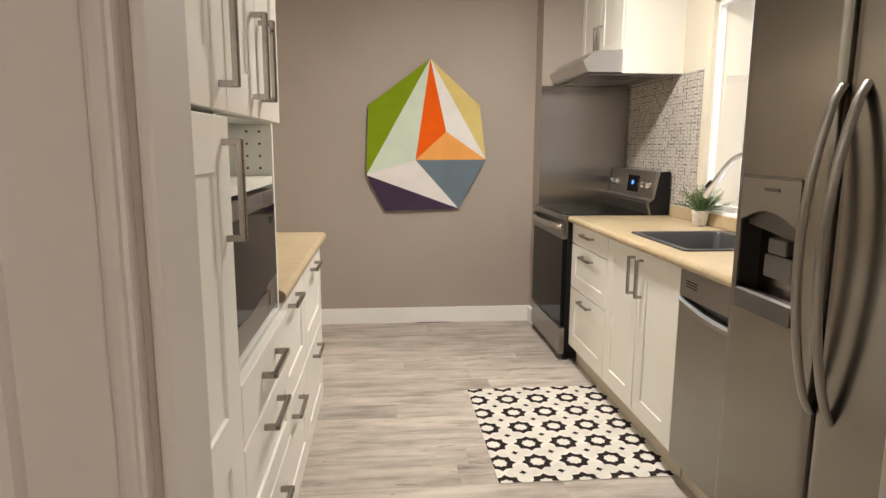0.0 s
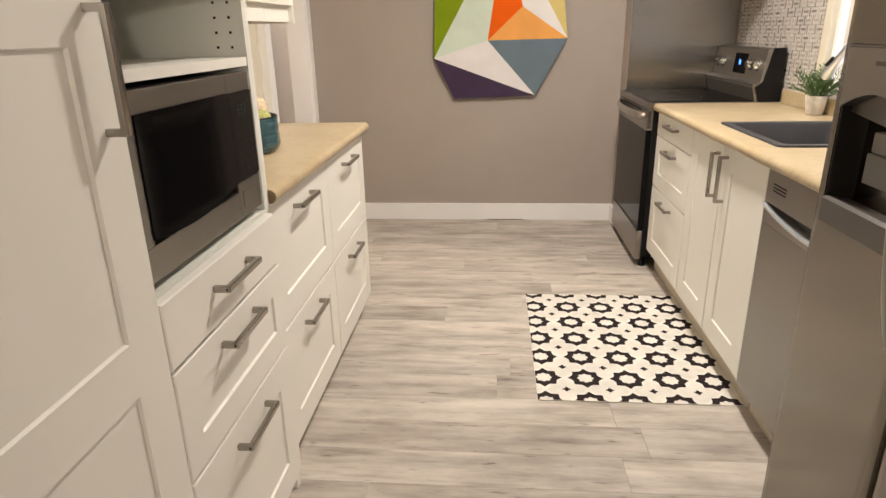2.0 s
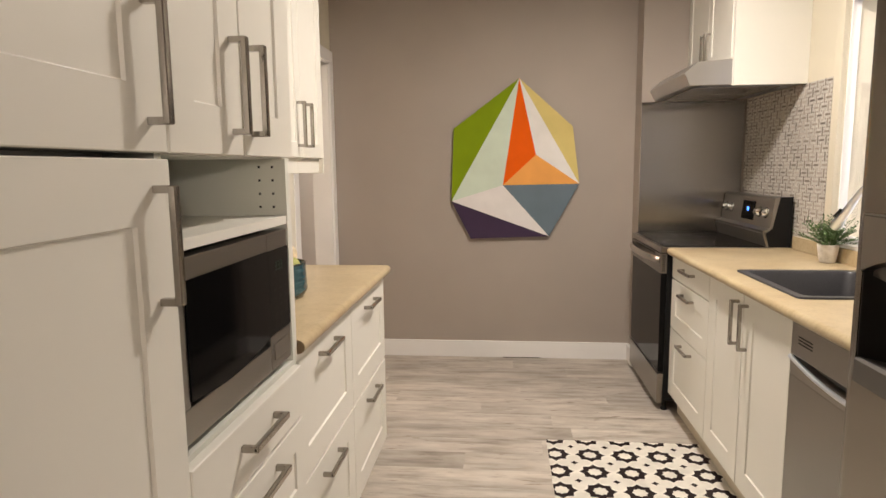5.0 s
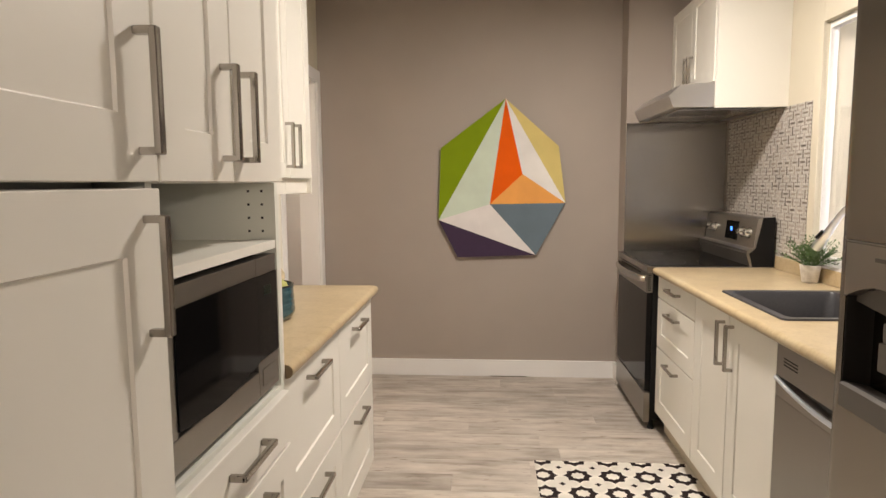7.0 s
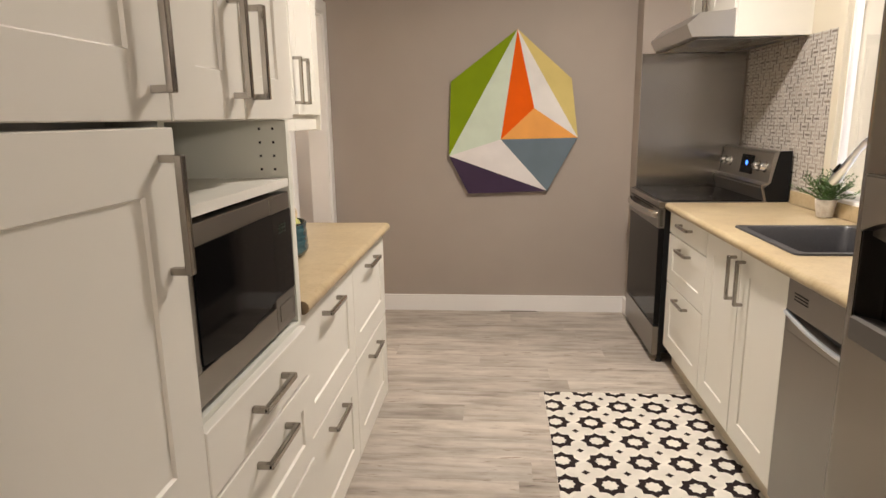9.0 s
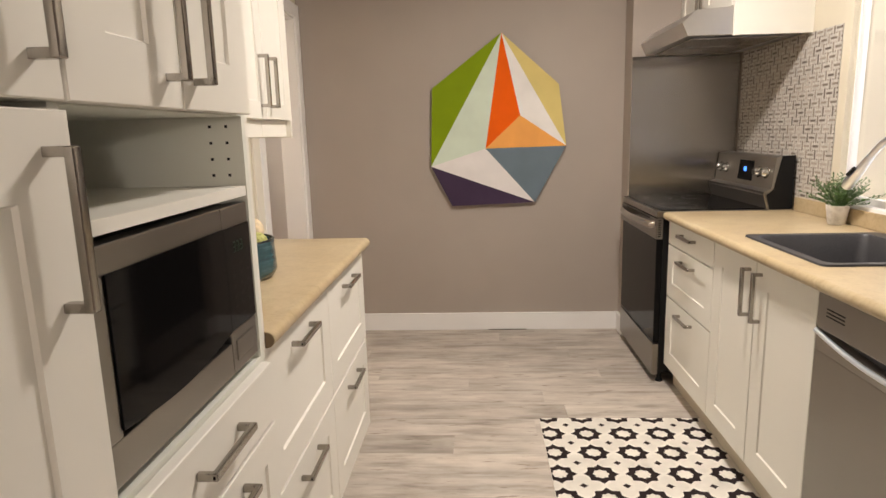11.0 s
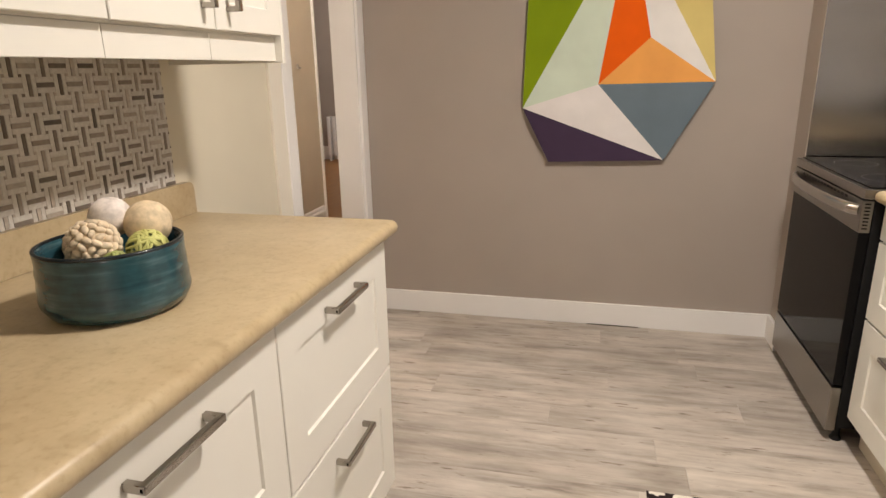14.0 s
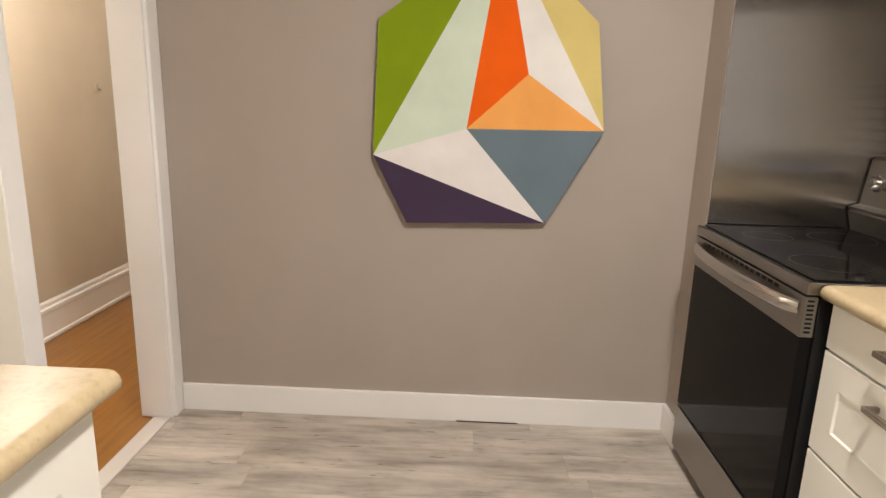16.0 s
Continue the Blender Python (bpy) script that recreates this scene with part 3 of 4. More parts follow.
UF, UB = -0.915, -0.935
for k in range(2):
    y0, y1 = 1.815 + 0.598 * k, 1.815 + 0.598 * (k + 1)
    ym = (y0 + y1) / 2 + 0.012 * k
    unit = base("wall_cabinet", -1.1, (y0 + y1) / 2, 1.33, "off-white shaker wall cabinet with a light rail", "cabinet", "wall cabinets over the counter")
    solid("body", block((-1.30, UB, y0, y1, 1.388, 2.40)), CABINET, unit)
    for a, b in ((y0, ym), (ym, y1)):
        solid("light_rail", block((UB - 0.018, UB - 0.001, a + 0.0007, b - 0.0007, 1.330, 1.387), bevel=0.0015), CABINET, unit)
    if k == 1:
        solid("side_panel", block((-1.30, UF - 0.002, y1 + 0.0005, y1 + 0.017, 1.326, 2.40), bevel=0.0015), CABINET, unit)
    d = front("door", unit, UF, 1, y0, ym, 1.390, 2.396, 0.058)
    handle(d, UF, 1, ym - 0.042, 1.520, True)
    d = front("door", unit, UF, 1, ym, y1, 1.390, 2.396, 0.058)
    handle(d, UF, 1, ym + 0.050, 1.520, True)

# ---- right side: base cabinets ----
TOE = painted("tan_toe_strip", (0.56, 0.49, 0.38), 0.5)
RF, RB = 0.780, 0.800
unit = base("drawer_cabinet", 1.1, 3.355, 0, "off-white shaker base cabinet with three drawers beside the stove", "cabinet")
solid("body", block((RB, 1.38, 3.052, 3.655, 0.112, 0.872)), CABINET, unit)
solid("plinth", block((0.834, 1.38, 3.052, 3.655, 0, 0.111)), TOE, unit)
for z0, z1, flat, hz in ((0.752, 0.868, True, 0.825), (0.484, 0.749, False, 0.698), (0.113, 0.481, False, 0.435)):
    d = front("drawer", unit, RF, -1, 3.052, 3.655, z0, z1, 0.085 if z1 - z0 > 0.3 else 0.075, flat)
    handle(d, RF, -1, 3.352, hz, False)
unit = base("sink_cabinet", 1.1, 2.66, 0, "off-white shaker sink cabinet with two closed doors", "cabinet")
solid("body", block((RB, 1.38, 2.268, 3.050, 0.112, 0.127), (RB, 0.82, 2.268, 3.050, 0.127, 0.872), (RB, 1.38, 2.268, 2.286, 0.127, 0.872), (RB, 1.38, 3.032, 3.050, 0.127, 0.872)), CABINET, unit)
solid("plinth", block((0.834, 1.38, 2.268, 3.050, 0, 0.111)), TOE, unit)
for y0, y1, hy in ((2.664, 3.050, 2.708), (2.268, 2.661, 2.620)):
    d = front("door", unit, RF, -1, y0, y1, 0.113, 0.868, 0.085)
    handle(d, RF, -1, hy, 0.747, True)

# ---- counter with the sink let in ----
SX0, SX1, SY0, SY1 = 0.838, 1.335, 2.368, 2.925
bm = bmesh.new()
out = [(0.80, 0.872), (0.90, 0.872), (0.90, 0.91)] + [(0.768 + 0.019 * math.cos(math.pi / 2 + math.pi * k / 6), 0.891 + 0.019 * math.sin(math.pi / 2 + math.pi * k / 6)) for k in range(7)]
front_out = [(SX0 + 0.012, 0.872), (SX0 + 0.012, 0.91)] + out[3:]
prism_y(bm, front_out, 1.655, 3.660)
slab(bm, SX0 + 0.012, 1.385, SY1 - 0.012, 3.660, 0.872, 0.91)
slab(bm, SX0 + 0.012, 1.385, 1.655, SY0 + 0.012, 0.872, 0.91)
slab(bm, SX1 - 0.012, 1.385, SY0 + 0.012, SY1 - 0.012, 0.872, 0.91)
rtop = tagged(solid("countertop", bm, COUNTER, smooth=40), "tan speckled laminate countertop with a sink cut-out", "countertop")
solid("upstand", block((1.362, 1.384, 1.70, 3.622, 0.911, 0.978), bevel=0.005), COUNTER, rtop)


def sink_material():
    m = Mat("grey_granite_sink", (0.045, 0.055, 0.06), 0.42)
    f = m.noise(m.coords(), 420, 2)
    m.put("Base Color", m.ramp(f, (0.35, (0.030, 0.030, 0.033)), (0.65, (0.060, 0.058, 0.062))))
    m.bump(f, 0.1, 0.0005)
    return m.mat


SINKM = sink_material()
bm = bmesh.new()


def rounded(x0, x1, y0, y1, z, r, n=5):
    out = []
    for cx, cy, a0 in ((x1 - r, y1 - r, 0), (x0 + r, y1 - r, 90), (x0 + r, y0 + r, 180), (x1 - r, y0 + r, 270)):
        for k in range(n + 1):
            a = radians(a0 + 90 * k / n)
            out.append((cx + r * math.cos(a), cy + r * math.sin(a), z))
    return [bm.verts.new(p) for p in out]


loops = [rounded(SX0, SX1, SY0, SY1, 0.9105, 0.02), rounded(SX0 + 0.002, SX1 - 0.002, SY0 + 0.002, SY1 - 0.002, 0.917, 0.02), rounded(SX0 + 0.030, SX1 - 0.06, SY0 + 0.030, SY1 - 0.030, 0.9165, 0.03),
         rounded(SX0 + 0.036, SX1 - 0.066, SY0 + 0.036, SY1 - 0.036, 0.906, 0.03), rounded(SX0 + 0.045, SX1 - 0.075, SY0 + 0.045, SY1 - 0.045, 0.735, 0.05), rounded(SX0 + 0.075, SX1 - 0.105, SY0 + 0.075, SY1 - 0.075, 0.715, 0.05)]
for lo, hi in zip(loops, loops[1:]):
    for i in range(len(lo)):
        j = (i + 1) % len(lo)
        bm.faces.new((lo[i], lo[j], hi[j], hi[i]))
bm.faces.new(loops[-1])
tagged(solid("sink", bm, SINKM, smooth=35), "dark grey granite composite drop-in sink", "sink")

# ---- faucet ----
FX, FY = 1.325, 2.56
fa = base("faucet", FX, FY, 0.917, "chrome gooseneck kitchen faucet with a pull-down head", "faucet")
solid("foot", turned(bmesh.new(), [(0.027, 0.0), (0.027, 0.012), (0.022, 0.02), (0.018, 0.06), (0.016, 0.10)], (FX, FY, 0.917), 24), CHROME, fa, smooth=40)
pts = [(FX, FY, 1.01)]
for k in range(14):
    a = 0.75 * math.pi * k / 13
    u = 0.2 * (1 - math.cos(a))
    pts.append((FX - u * 0.06, FY + u, 1.15 + 0.14 * math.sin(a)))
pts += [(FX - 0.022, FY + 0.380, 1.218), (FX - 0.024, FY + 0.410, 1.188)]
solid("neck", swept(bmesh.new(), pts, 0.0125, 14), CHROME, fa, smooth=60)
solid("spray_head", swept(bmesh.new(), [(FX - 0.023, FY + 0.400, 1.199), (FX - 0.025, FY + 0.440, 1.158), (FX - 0.030, FY + 0.510, 1.092), (FX - 0.031, FY + 0.525, 1.077)], [0.0140, 0.0165, 0.0225, 0.0200], 16), CHROME, fa, smooth=50)
solid("spray_button", swept(bmesh.new(), [(FX - 0.047, FY + 0.455, 1.155), (FX - 0.050, FY + 0.490, 1.125)], [0.006, 0.007], 10), BLACK, fa, smooth=50)

# ---- dishwasher ----
dw = base("dishwasher", 1.05, 1.96, 0, "stainless steel dishwasher with a curved pocket handle", "dishwasher")
DF = 0.776
solid("body", block((0.82, 1.38, 1.668, 2.258, 0.104, 0.868)), DARK_PLASTIC, dw)
solid("door", block((DF, 0.82, 1.665, 2.262, 0.104, 0.700), bevel=0.004), STEEL_UP, dw)
solid("fascia", block((DF, 0.82, 1.665, 2.262, 0.764, 0.866), bevel=0.004), STEEL_UP, dw)
solid("pocket", block((DF + 0.026, 0.822, 1.667, 2.260, 0.690, 0.780)), DARK_PLASTIC, dw)
bm = bmesh.new()
n = 20
rows = []
for i in range(n + 1):
    u = i / n
    y = 2.258 - 0.590 * u
    dip = 0.030 * (1 - (2 * u - 1) ** 2)
    z = 0.752 - dip
    rows.append([bm.verts.new(p) for p in ((DF + 0.024, y, z + 0.014), (DF + 0.008, y, z + 0.008), (DF - 0.003, y, z), (DF - 0.002, y, z - 0.006), (DF + 0.001, y, 0.698))])
for lo, hi in zip(rows, rows[1:]):
    for k in range(4):
        bm.faces.new((lo[k], lo[k + 1], hi[k + 1], hi[k]))
solid("handle_lip", bm, STEEL_UP, dw, smooth=30)
bead = [(DF - 0.003, 2.256 - 0.586 * k / 20, 0.756 - 0.030 * (1 - (2 * k / 20 - 1) ** 2)) for k in range(21)]
solid("handle_bead", swept(bmesh.new(), bead, 0.0075, 10), CHROME, dw, smooth=60)
bm = bmesh.new()
for k in range(3):
    slab(bm, DF - 0.001, DF + 0.004, 2.13, 2.215, 0.806 + 0.010 * k, 0.810 + 0.010 * k)
solid("vent_slots", bm, BLACK, dw)
solid("kick_plate", block((0.834, 1.37, 1.668, 2.258, 0.0, 0.103)), TOE, dw)

# ---- fridge ----
FRIDGE_STEEL = brushed("fridge_steel", (0.30, 0.278, 0.245), 0.22, "y")
DARK_STEEL = brushed("dark_painted_steel", (0.13, 0.12, 0.108), 0.36, "y", metal=0.5)
FF, FB, FY0, FY1, FS = 0.640, 0.70, 0.80, 1.705, 1.321
fr = base("refrigerator", 1.05, 1.28, 0, "stainless side-by-side refrigerator with an ice dispenser", "refrigerator")
solid("body", block((FB + 0.008, 1.385, FY0, FY1, 0.03, 1.75), bevel=0.004), GREY_PLASTIC, fr)
solid("feet_grille", block((FB + 0.02, FB + 0.05, FY0 + 0.01, FY1 - 0.01, 0.0, 0.085)), BLACK, fr)


def fridge_door(y0, y1, hole=None):
    """A door with a softly bowed front; hole gives the limits of a recess in it."""
    bm = bmesh.new()
    ys = sorted({y0, y0 + 0.004, y0 + 0.014, y0 + 0.03, (y0 + y1) / 2, y1 - 0.03, y1 - 0.014, y1 - 0.004, y1} | ({hole[0], hole[1]} if hole else set()))
    zs = sorted({0.09, 0.10, 1.74, 1.75} | ({hole[2], hole[3]} if hole else set()))

    def x_at(y):
        e = min(y - y0, y1 - y)
        r = 0.018
        return FF + (0.0 if e >= r else r - math.sqrt(max(0.0, r * r - (r - e) ** 2)))

    grid = {(y, z): bm.verts.new((x_at(y), y, z)) for y in ys for z in zs}
    back = {(y, z): bm.verts.new((FB, y, z)) for y in (y0, y1) for z in (zs[0], zs[-1])}
    for ya, yb in zip(ys, ys[1:]):
        for za, zb in zip(zs, zs[1:]):
            if hole and ya >= hole[0] and yb <= hole[1] and za >= hole[2] and zb <= hole[3]:
                continue
            bm.faces.new((grid[ya, za], grid[yb, za], grid[yb, zb], grid[ya, zb]))
    for y in (y0, y1):
        bm.faces.new([grid[y, z] for z in zs] + [back[y, zs[-1]], back[y, zs[0]]])
    for z in (zs[0], zs[-1]):
        bm.faces.new([grid[y, z] for y in ys] + [back[y1, z], back[y0, z]])
    bm.faces.new([back[y0, zs[0]], back[y0, zs[-1]], back[y1, zs[-1]], back[y1, zs[0]]])
    return solid("door", bm, FRIDGE_STEEL, fr, smooth=35)


HOLE = (1.425, 1.668, 0.880, 1.245)
ld = fridge_door(FS + 0.004, FY1, HOLE)
rd = fridge_door(FY0, FS - 0.004)


def bowed_handle(parent, y):
    pts, rad = [], []
    for k in range(25):
        u = k / 24
        z = 0.708 + 0.744 * u
        pts.append((FF + 0.004 - 0.066 * math.sin(math.pi * u) ** 0.65, y, z))
        rad.append(0.0075)
    bm = swept(bmesh.new(), pts, rad, 14)
    for v in bm.verts:
        v.co.y = y + (v.co.y - y) * 1.9
    return tagged(solid("handle", bm, STEEL_UP, parent, smooth=45), "bowed stainless bar handle")


bowed_handle(ld, FS + 0.011)
bowed_handle(rd, FS - 0.060)
h0, h1, h2, h3 = HOLE
cut = 1.142
bm = block((FF + 0.075, FF + 0.080, h0, h1, h2, cut), (FF + 0.002, FF + 0.078, h0, h0 + 0.004, h2, cut), (FF + 0.002, FF + 0.078, h1 - 0.004, h1, h2, cut), (FF + 0.002, FF + 0.078, h0, h1, h2, h2 + 0.006))
solid("dispenser_well", bm, DARK_PLASTIC, fr)
bm = bmesh.new()
rim = [(h0, cut - 0.02)] + [(h0 + (h1 - h0) * k / 12, cut - 0.02 + 0.034 * math.sin(math.pi * k / 12)) for k in range(1, 12)] + [(h1, cut - 0.02), (h1, h3 - 0.0015), (h0, h3 - 0.0015)]
a = [bm.verts.new((FF - 0.004, y, z)) for y, z in rim]
b = [bm.verts.new((FF + 0.07, y, z)) for y, z in rim]
bm.faces.new(a), bm.faces.new(b[::-1])
for i in range(len(a)):
    bm.faces.new((a[i], b[i], b[(i + 1) % len(a)], a[(i + 1) % len(a)]))
solid("dispenser_panel", bm, STEEL, fr)
solid("dispenser_tray", prism_y(bmesh.new(), [(FF + 0.074, h2 + 0.002), (FF - 0.003, h2 + 0.002), (FF - 0.003, h2 + 0.050), (FF + 0.004, h2 + 0.056), (FF + 0.074, h2 + 0.040)], h0 + 0.001, h1 - 0.001), DARK_STEEL, fr)
# arched housing over the well
bm = bmesh.new()
arch = [(h0 + 0.005, 1.085)] + [(h0 + 0.005 + (h1 - h0 - 0.01) * k / 12, cut - 0.02 + 0.034 * math.sin(math.pi * k / 12)) for k in range(13)] + [(h1 - 0.005, 1.112)]
a = [bm.verts.new((FF + 0.020, y, z)) for y, z in arch]
b = [bm.verts.new((FF + 0.070, y, z)) for y, z in arch]
bm.faces.new(a), bm.faces.new(b[::-1])
for i in range(len(a)):
    bm.faces.new((a[i], b[i], b[(i + 1) % len(a)], a[(i + 1) % len(a)]))
solid("dispenser_hood", bm, DARK_STEEL, fr)
PADDLE_GREY = painted("paddle_plastic", (0.15, 0.14, 0.125), 0.45, 0.05)
bm = bmesh.new()
slab(bm, FF + 0.026, FF + 0.040, 1.475, 1.590, 0.980, 1.040, bevel=0.004)
slab(bm, FF + 0.020, FF + 0.070, 1.495, 1.570, 1.045, 1.085, bevel=0.006)
solid("dispenser_paddle", bm, PADDLE_GREY, fr)
solid("badge_bar", block((FF - 0.006, FF - 0.003, 1.505, 1.565, 1.208, 1.216)), DARK_STEEL, fr)
solid("panel_seam", block((FF - 0.005, FF - 0.003, h0 + 0.002, h1 - 0.002, 1.2385, 1.2415)), DARK_STEEL, fr)

# ---- stove ----
BRIGHT_STEEL = brushed("polished_steel", (0.56, 0.54, 0.51), 0.24, "y")
GUARD_STEEL = brushed("satin_steel", (0.42, 0.395, 0.36), 0.44, "y")
st = base("stove", 1.04, 4.04, 0, "stainless electric range with a black glass door and cooktop", "stove")
SF, OY0, OY1 = 0.722, 3.668, 4.410
solid("body", block((SF + 0.035, 1.36, OY0, OY1, 0.06, 0.880)), BLACK, st)
solid("cooktop", block((SF, 1.30, OY0 - 0.001, OY1 + 0.001, 0.880, 0.912), bevel=0.003), STEEL, st)
solid("glass_top", block((SF + 0.020, 1.255, OY0 + 0.012, OY1 - 0.012, 0.9125, 0.9175), bevel=0.002), BLACK_GLASS, st)
for cx, cy, r in ((0.88, 3.86, 0.10), (0.88, 4.22, 0.075), (1.12, 3.86, 0.075), (1.12, 4.22, 0.10)):
    bm = bmesh.new()
    turns = np.linspace(0, 2 * math.pi, 32, endpoint=False)
    vo = [bm.verts.new((cx + r * math.cos(a), cy + r * math.sin(a), 0.9178)) for a in turns]
    vi = [bm.verts.new((cx + (r - 0.002) * math.cos(a), cy + (r - 0.002) * math.sin(a), 0.9178)) for a in turns]
    for i in range(32):
        bm.faces.new((vo[i], vo[(i + 1) % 32], vi[(i + 1) % 32], vi[i]))
    solid("burner_ring", bm, DARK_PLASTIC, st)
solid("oven_door", block((SF + 0.004, SF + 0.034, OY0 + 0.004, OY1 - 0.004, 0.222, 0.768), bevel=0.003), BLACK_GLASS, st)
solid("door_top", block((SF, SF + 0.034, OY0 + 0.003, OY1 - 0.003, 0.769, 0.875), bevel=0.004), STEEL, st)
bm = bmesh.new()
for k in range(14):
    slab(bm, SF - 0.001, SF + 0.002, 3.80 + 0.036 * k, 3.825 + 0.036 * k, 0.860, 0.869)
solid("door_vents", bm, BLACK, st)
bm = bmesh.new()
for k in range(8):
    slab(bm, SF + 0.008, SF + 0.024, OY0 + 0.001, OY0 + 0.004, 0.781 + 0.0115 * k, 0.786 + 0.0115 * k)
solid("end_vents", bm, BLACK, st)
pts = [(SF + 0.006 - 0.050 * math.sin(math.pi * k / 24) ** 0.45, OY0 + 0.030 + (OY1 - OY0 - 0.06) * k / 24, 0.840) for k in range(25)]
bm = swept(bmesh.new(), pts, 0.0125, 14)
for v in bm.verts:
    v.co.z = 0.840 + (v.co.z - 0.840) * 1.6
solid("handle", bm, BRIGHT_STEEL, st, smooth=50)
solid("drawer", block((SF + 0.002, SF + 0.034, OY0 + 0.003, OY1 - 0.003, 0.045, 0.212), bevel=0.004), STEEL, st)
for x in (SF + 0.05, 1.30):
    for y in (OY0 + 0.03, OY1 - 0.03):
        solid("foot", turned(bmesh.new(), [(0.018, 0.0), (0.020, 0.006), (0.012, 0.02), (0.012, 0.062)], (x, y, 0.0), 16), BLACK, st, smooth=40)
# back guard with its sloping face
out = [(1.262, 0.912), (1.262, 0.945), (1.235, 1.000), (1.272, 1.010), (1.290, 1.165), (1.305, 1.172), (1.372, 1.172), (1.372, 0.912)]
solid("backguard", prism_y(bmesh.new(), out[2:] + [(1.30, 0.912), (1.262, 0.945)], OY0 + 0.003, OY1 - 0.004), GUARD_STEEL, st)
solid("backguard_foot", prism_y(bmesh.new(), [(1.258, 0.912), (1.236, 0.985), (1.27, 0.995), (1.30, 0.912)], OY0 + 0.003, OY1 - 0.004), GUARD_STEEL, st)
solid("end_cap", prism_y(bmesh.new(), [(1.270, 0.912), (1.252, 0.984), (1.276, 1.004), (1.284, 1.012), (1.316, 1.1735), (1.378, 1.176), (1.378, 0.912)], OY0 - 0.001, OY0 + 0.011), BLACK, st)


def on_guard(bm, y0, y1, z0, z1, proud):
    """A thin plate on the sloping face of the guard."""
    def x_at(z):
        return 1.272 + (z - 1.010) / 0.155 * 0.018
    prism_y(bm, [(x_at(z0) - proud, z0), (x_at(z1) - proud, z1), (x_at(z1) + 0.004, z1), (x_at(z0) + 0.004, z0)], y0, y1)
    return bm


solid("display", on_guard(bmesh.new(), 3.905, 4.085, 1.035, 1.140, 0.002), BLACK_GLASS, st)
bm = bmesh.new()
for k in range(2):
    on_guard(bm, 3.988 + 0.016 * k, 3.990 + 0.016 * k, 1.085, 1.103, 0.004)
    for z in (1.083, 1.093, 1.103):
        on_guard(bm, 3.988 + 0.016 * k, 3.998 + 0.016 * k, z, z + 0.002, 0.004)
solid("clock_digits", bm, BLUE_GLOW, st)
for y in (4.335, 4.250, 3.830, 3.745):
    bm = bmesh.new()
    turned(bm, [(0.029, 0.0), (0.029, 0.004), (0.0235, 0.006), (0.0215, 0.026), (0.019, 0.031)], (0, 0, 0), 24)
    slab(bm, -0.005, 0.005, -0.019, 0.019, 0.024, 0.034, bevel=0.002)
    ob = solid("knob", bm, BRIGHT_STEEL, None, smooth=35)
    ob.matrix_basis = pose(1.280, y, 1.088, 0, -83, 0)
    attach(ob, st)

structure("splash_sheet", block((0.757, 1.385, JOG - 0.004, JOG, 0.905, 1.742), bevel=0.001), STEEL_X, "brushed stainless sheet on the wall beside the stove", "backsplash")
structure("splash_lip", block((0.757, 1.385, JOG - 0.010, JOG - 0.004, 1.690, 1.700)), STEEL_X, "folded edge of the stainless sheet", "backsplash")

# ---- hood and the cabinet over it ----
hood = base("range_hood", 1.1, 4.04, 1.745, "stainless under-cabinet range hood with a sloping front", "range hood")
HY0, HY1 = 3.662, 4.416
bm = prism_y(bmesh.new(), [(0.832, 1.750), (0.804, 1.812), (0.868, 1.868), (1.03, 1.877), (1.397, 1.877), (1.397, 1.750)], HY0, HY1)
bmesh.ops.bevel(bm, geom=bm.edges[:], offset=0.002, segments=1, affect="EDGES")
solid("canopy", bm, HOOD_STEEL, hood)
solid("filter", block((0.87, 1.30, HY0 + 0.06, 4.02, 1.741, 1.747), (0.87, 1.30, 4.05, HY1 - 0.06, 1.741, 1.747), bevel=0.002), STEEL_X, hood)
hc = base("wall_cabinet", 1.2, 4.04, 1.745, "off-white cabinet over the range hood with two doors", "cabinet")
solid("body", block((1.050, 1.399, HY0 + 0.018, HY1, 1.878, 2.40)), CABINET, hc)
solid("side_panel", block((1.038, 1.3995, 3.642, 3.660, 1.745, 2.445)), CABINET, hc)
ym = (HY0 + HY1) / 2
for y0, y1, hy in ((3.662, ym, ym - 0.032), (ym, HY1, ym + 0.032)):
    d = front("door", hc, 1.030, -1, y0, y1, 1.880, 2.396, 0.058)
    handle(d, 1.030, -1, hy, 1.985, True)

# ---- picture ----
art = base("wall_art", 0, END - 0.02, 1.4, "geometric canvas of coloured triangles on the taupe wall", "wall art")
AY0, AY1 = END - 0.032, END - 0.001
P = {"top": (-0.015, 1.931), "tr": (0.342, 1.610), "r": (0.392, 1.227), "br": (0.194, 0.869), "bl": (-0.344, 0.853), "l": (-0.476, 1.113), "tl": (-0.457, 1.606), "c": (-0.122, 1.221), "o": (0.100, 1.425)}
CANVAS_SIDE = painted("canvas_side", (0.10, 0.095, 0.09), 0.7)
outline = ["top", "tl", "l", "bl", "br", "r", "tr"]
solid("stretcher", prism_y(bmesh.new(), [P[k] for k in outline], AY0, AY1), CANVAS_SIDE, art)


def canvas_paint(name, colour):
    m = Mat(name, colour, 0.8, 0.0, Specular_IOR_Level=0.12)
    v = m.coords()
    big, weave = m.noise(v, 6, 4), m.noise(v, 700, 2)
    m.put("Base Color", m.ramp(big, (0.3, [c * 0.94 for c in colour]), (0.7, [min(1, c * 1.05) for c in colour])))
    m.bump(weave, 0.15, 0.0004)
    return m.mat


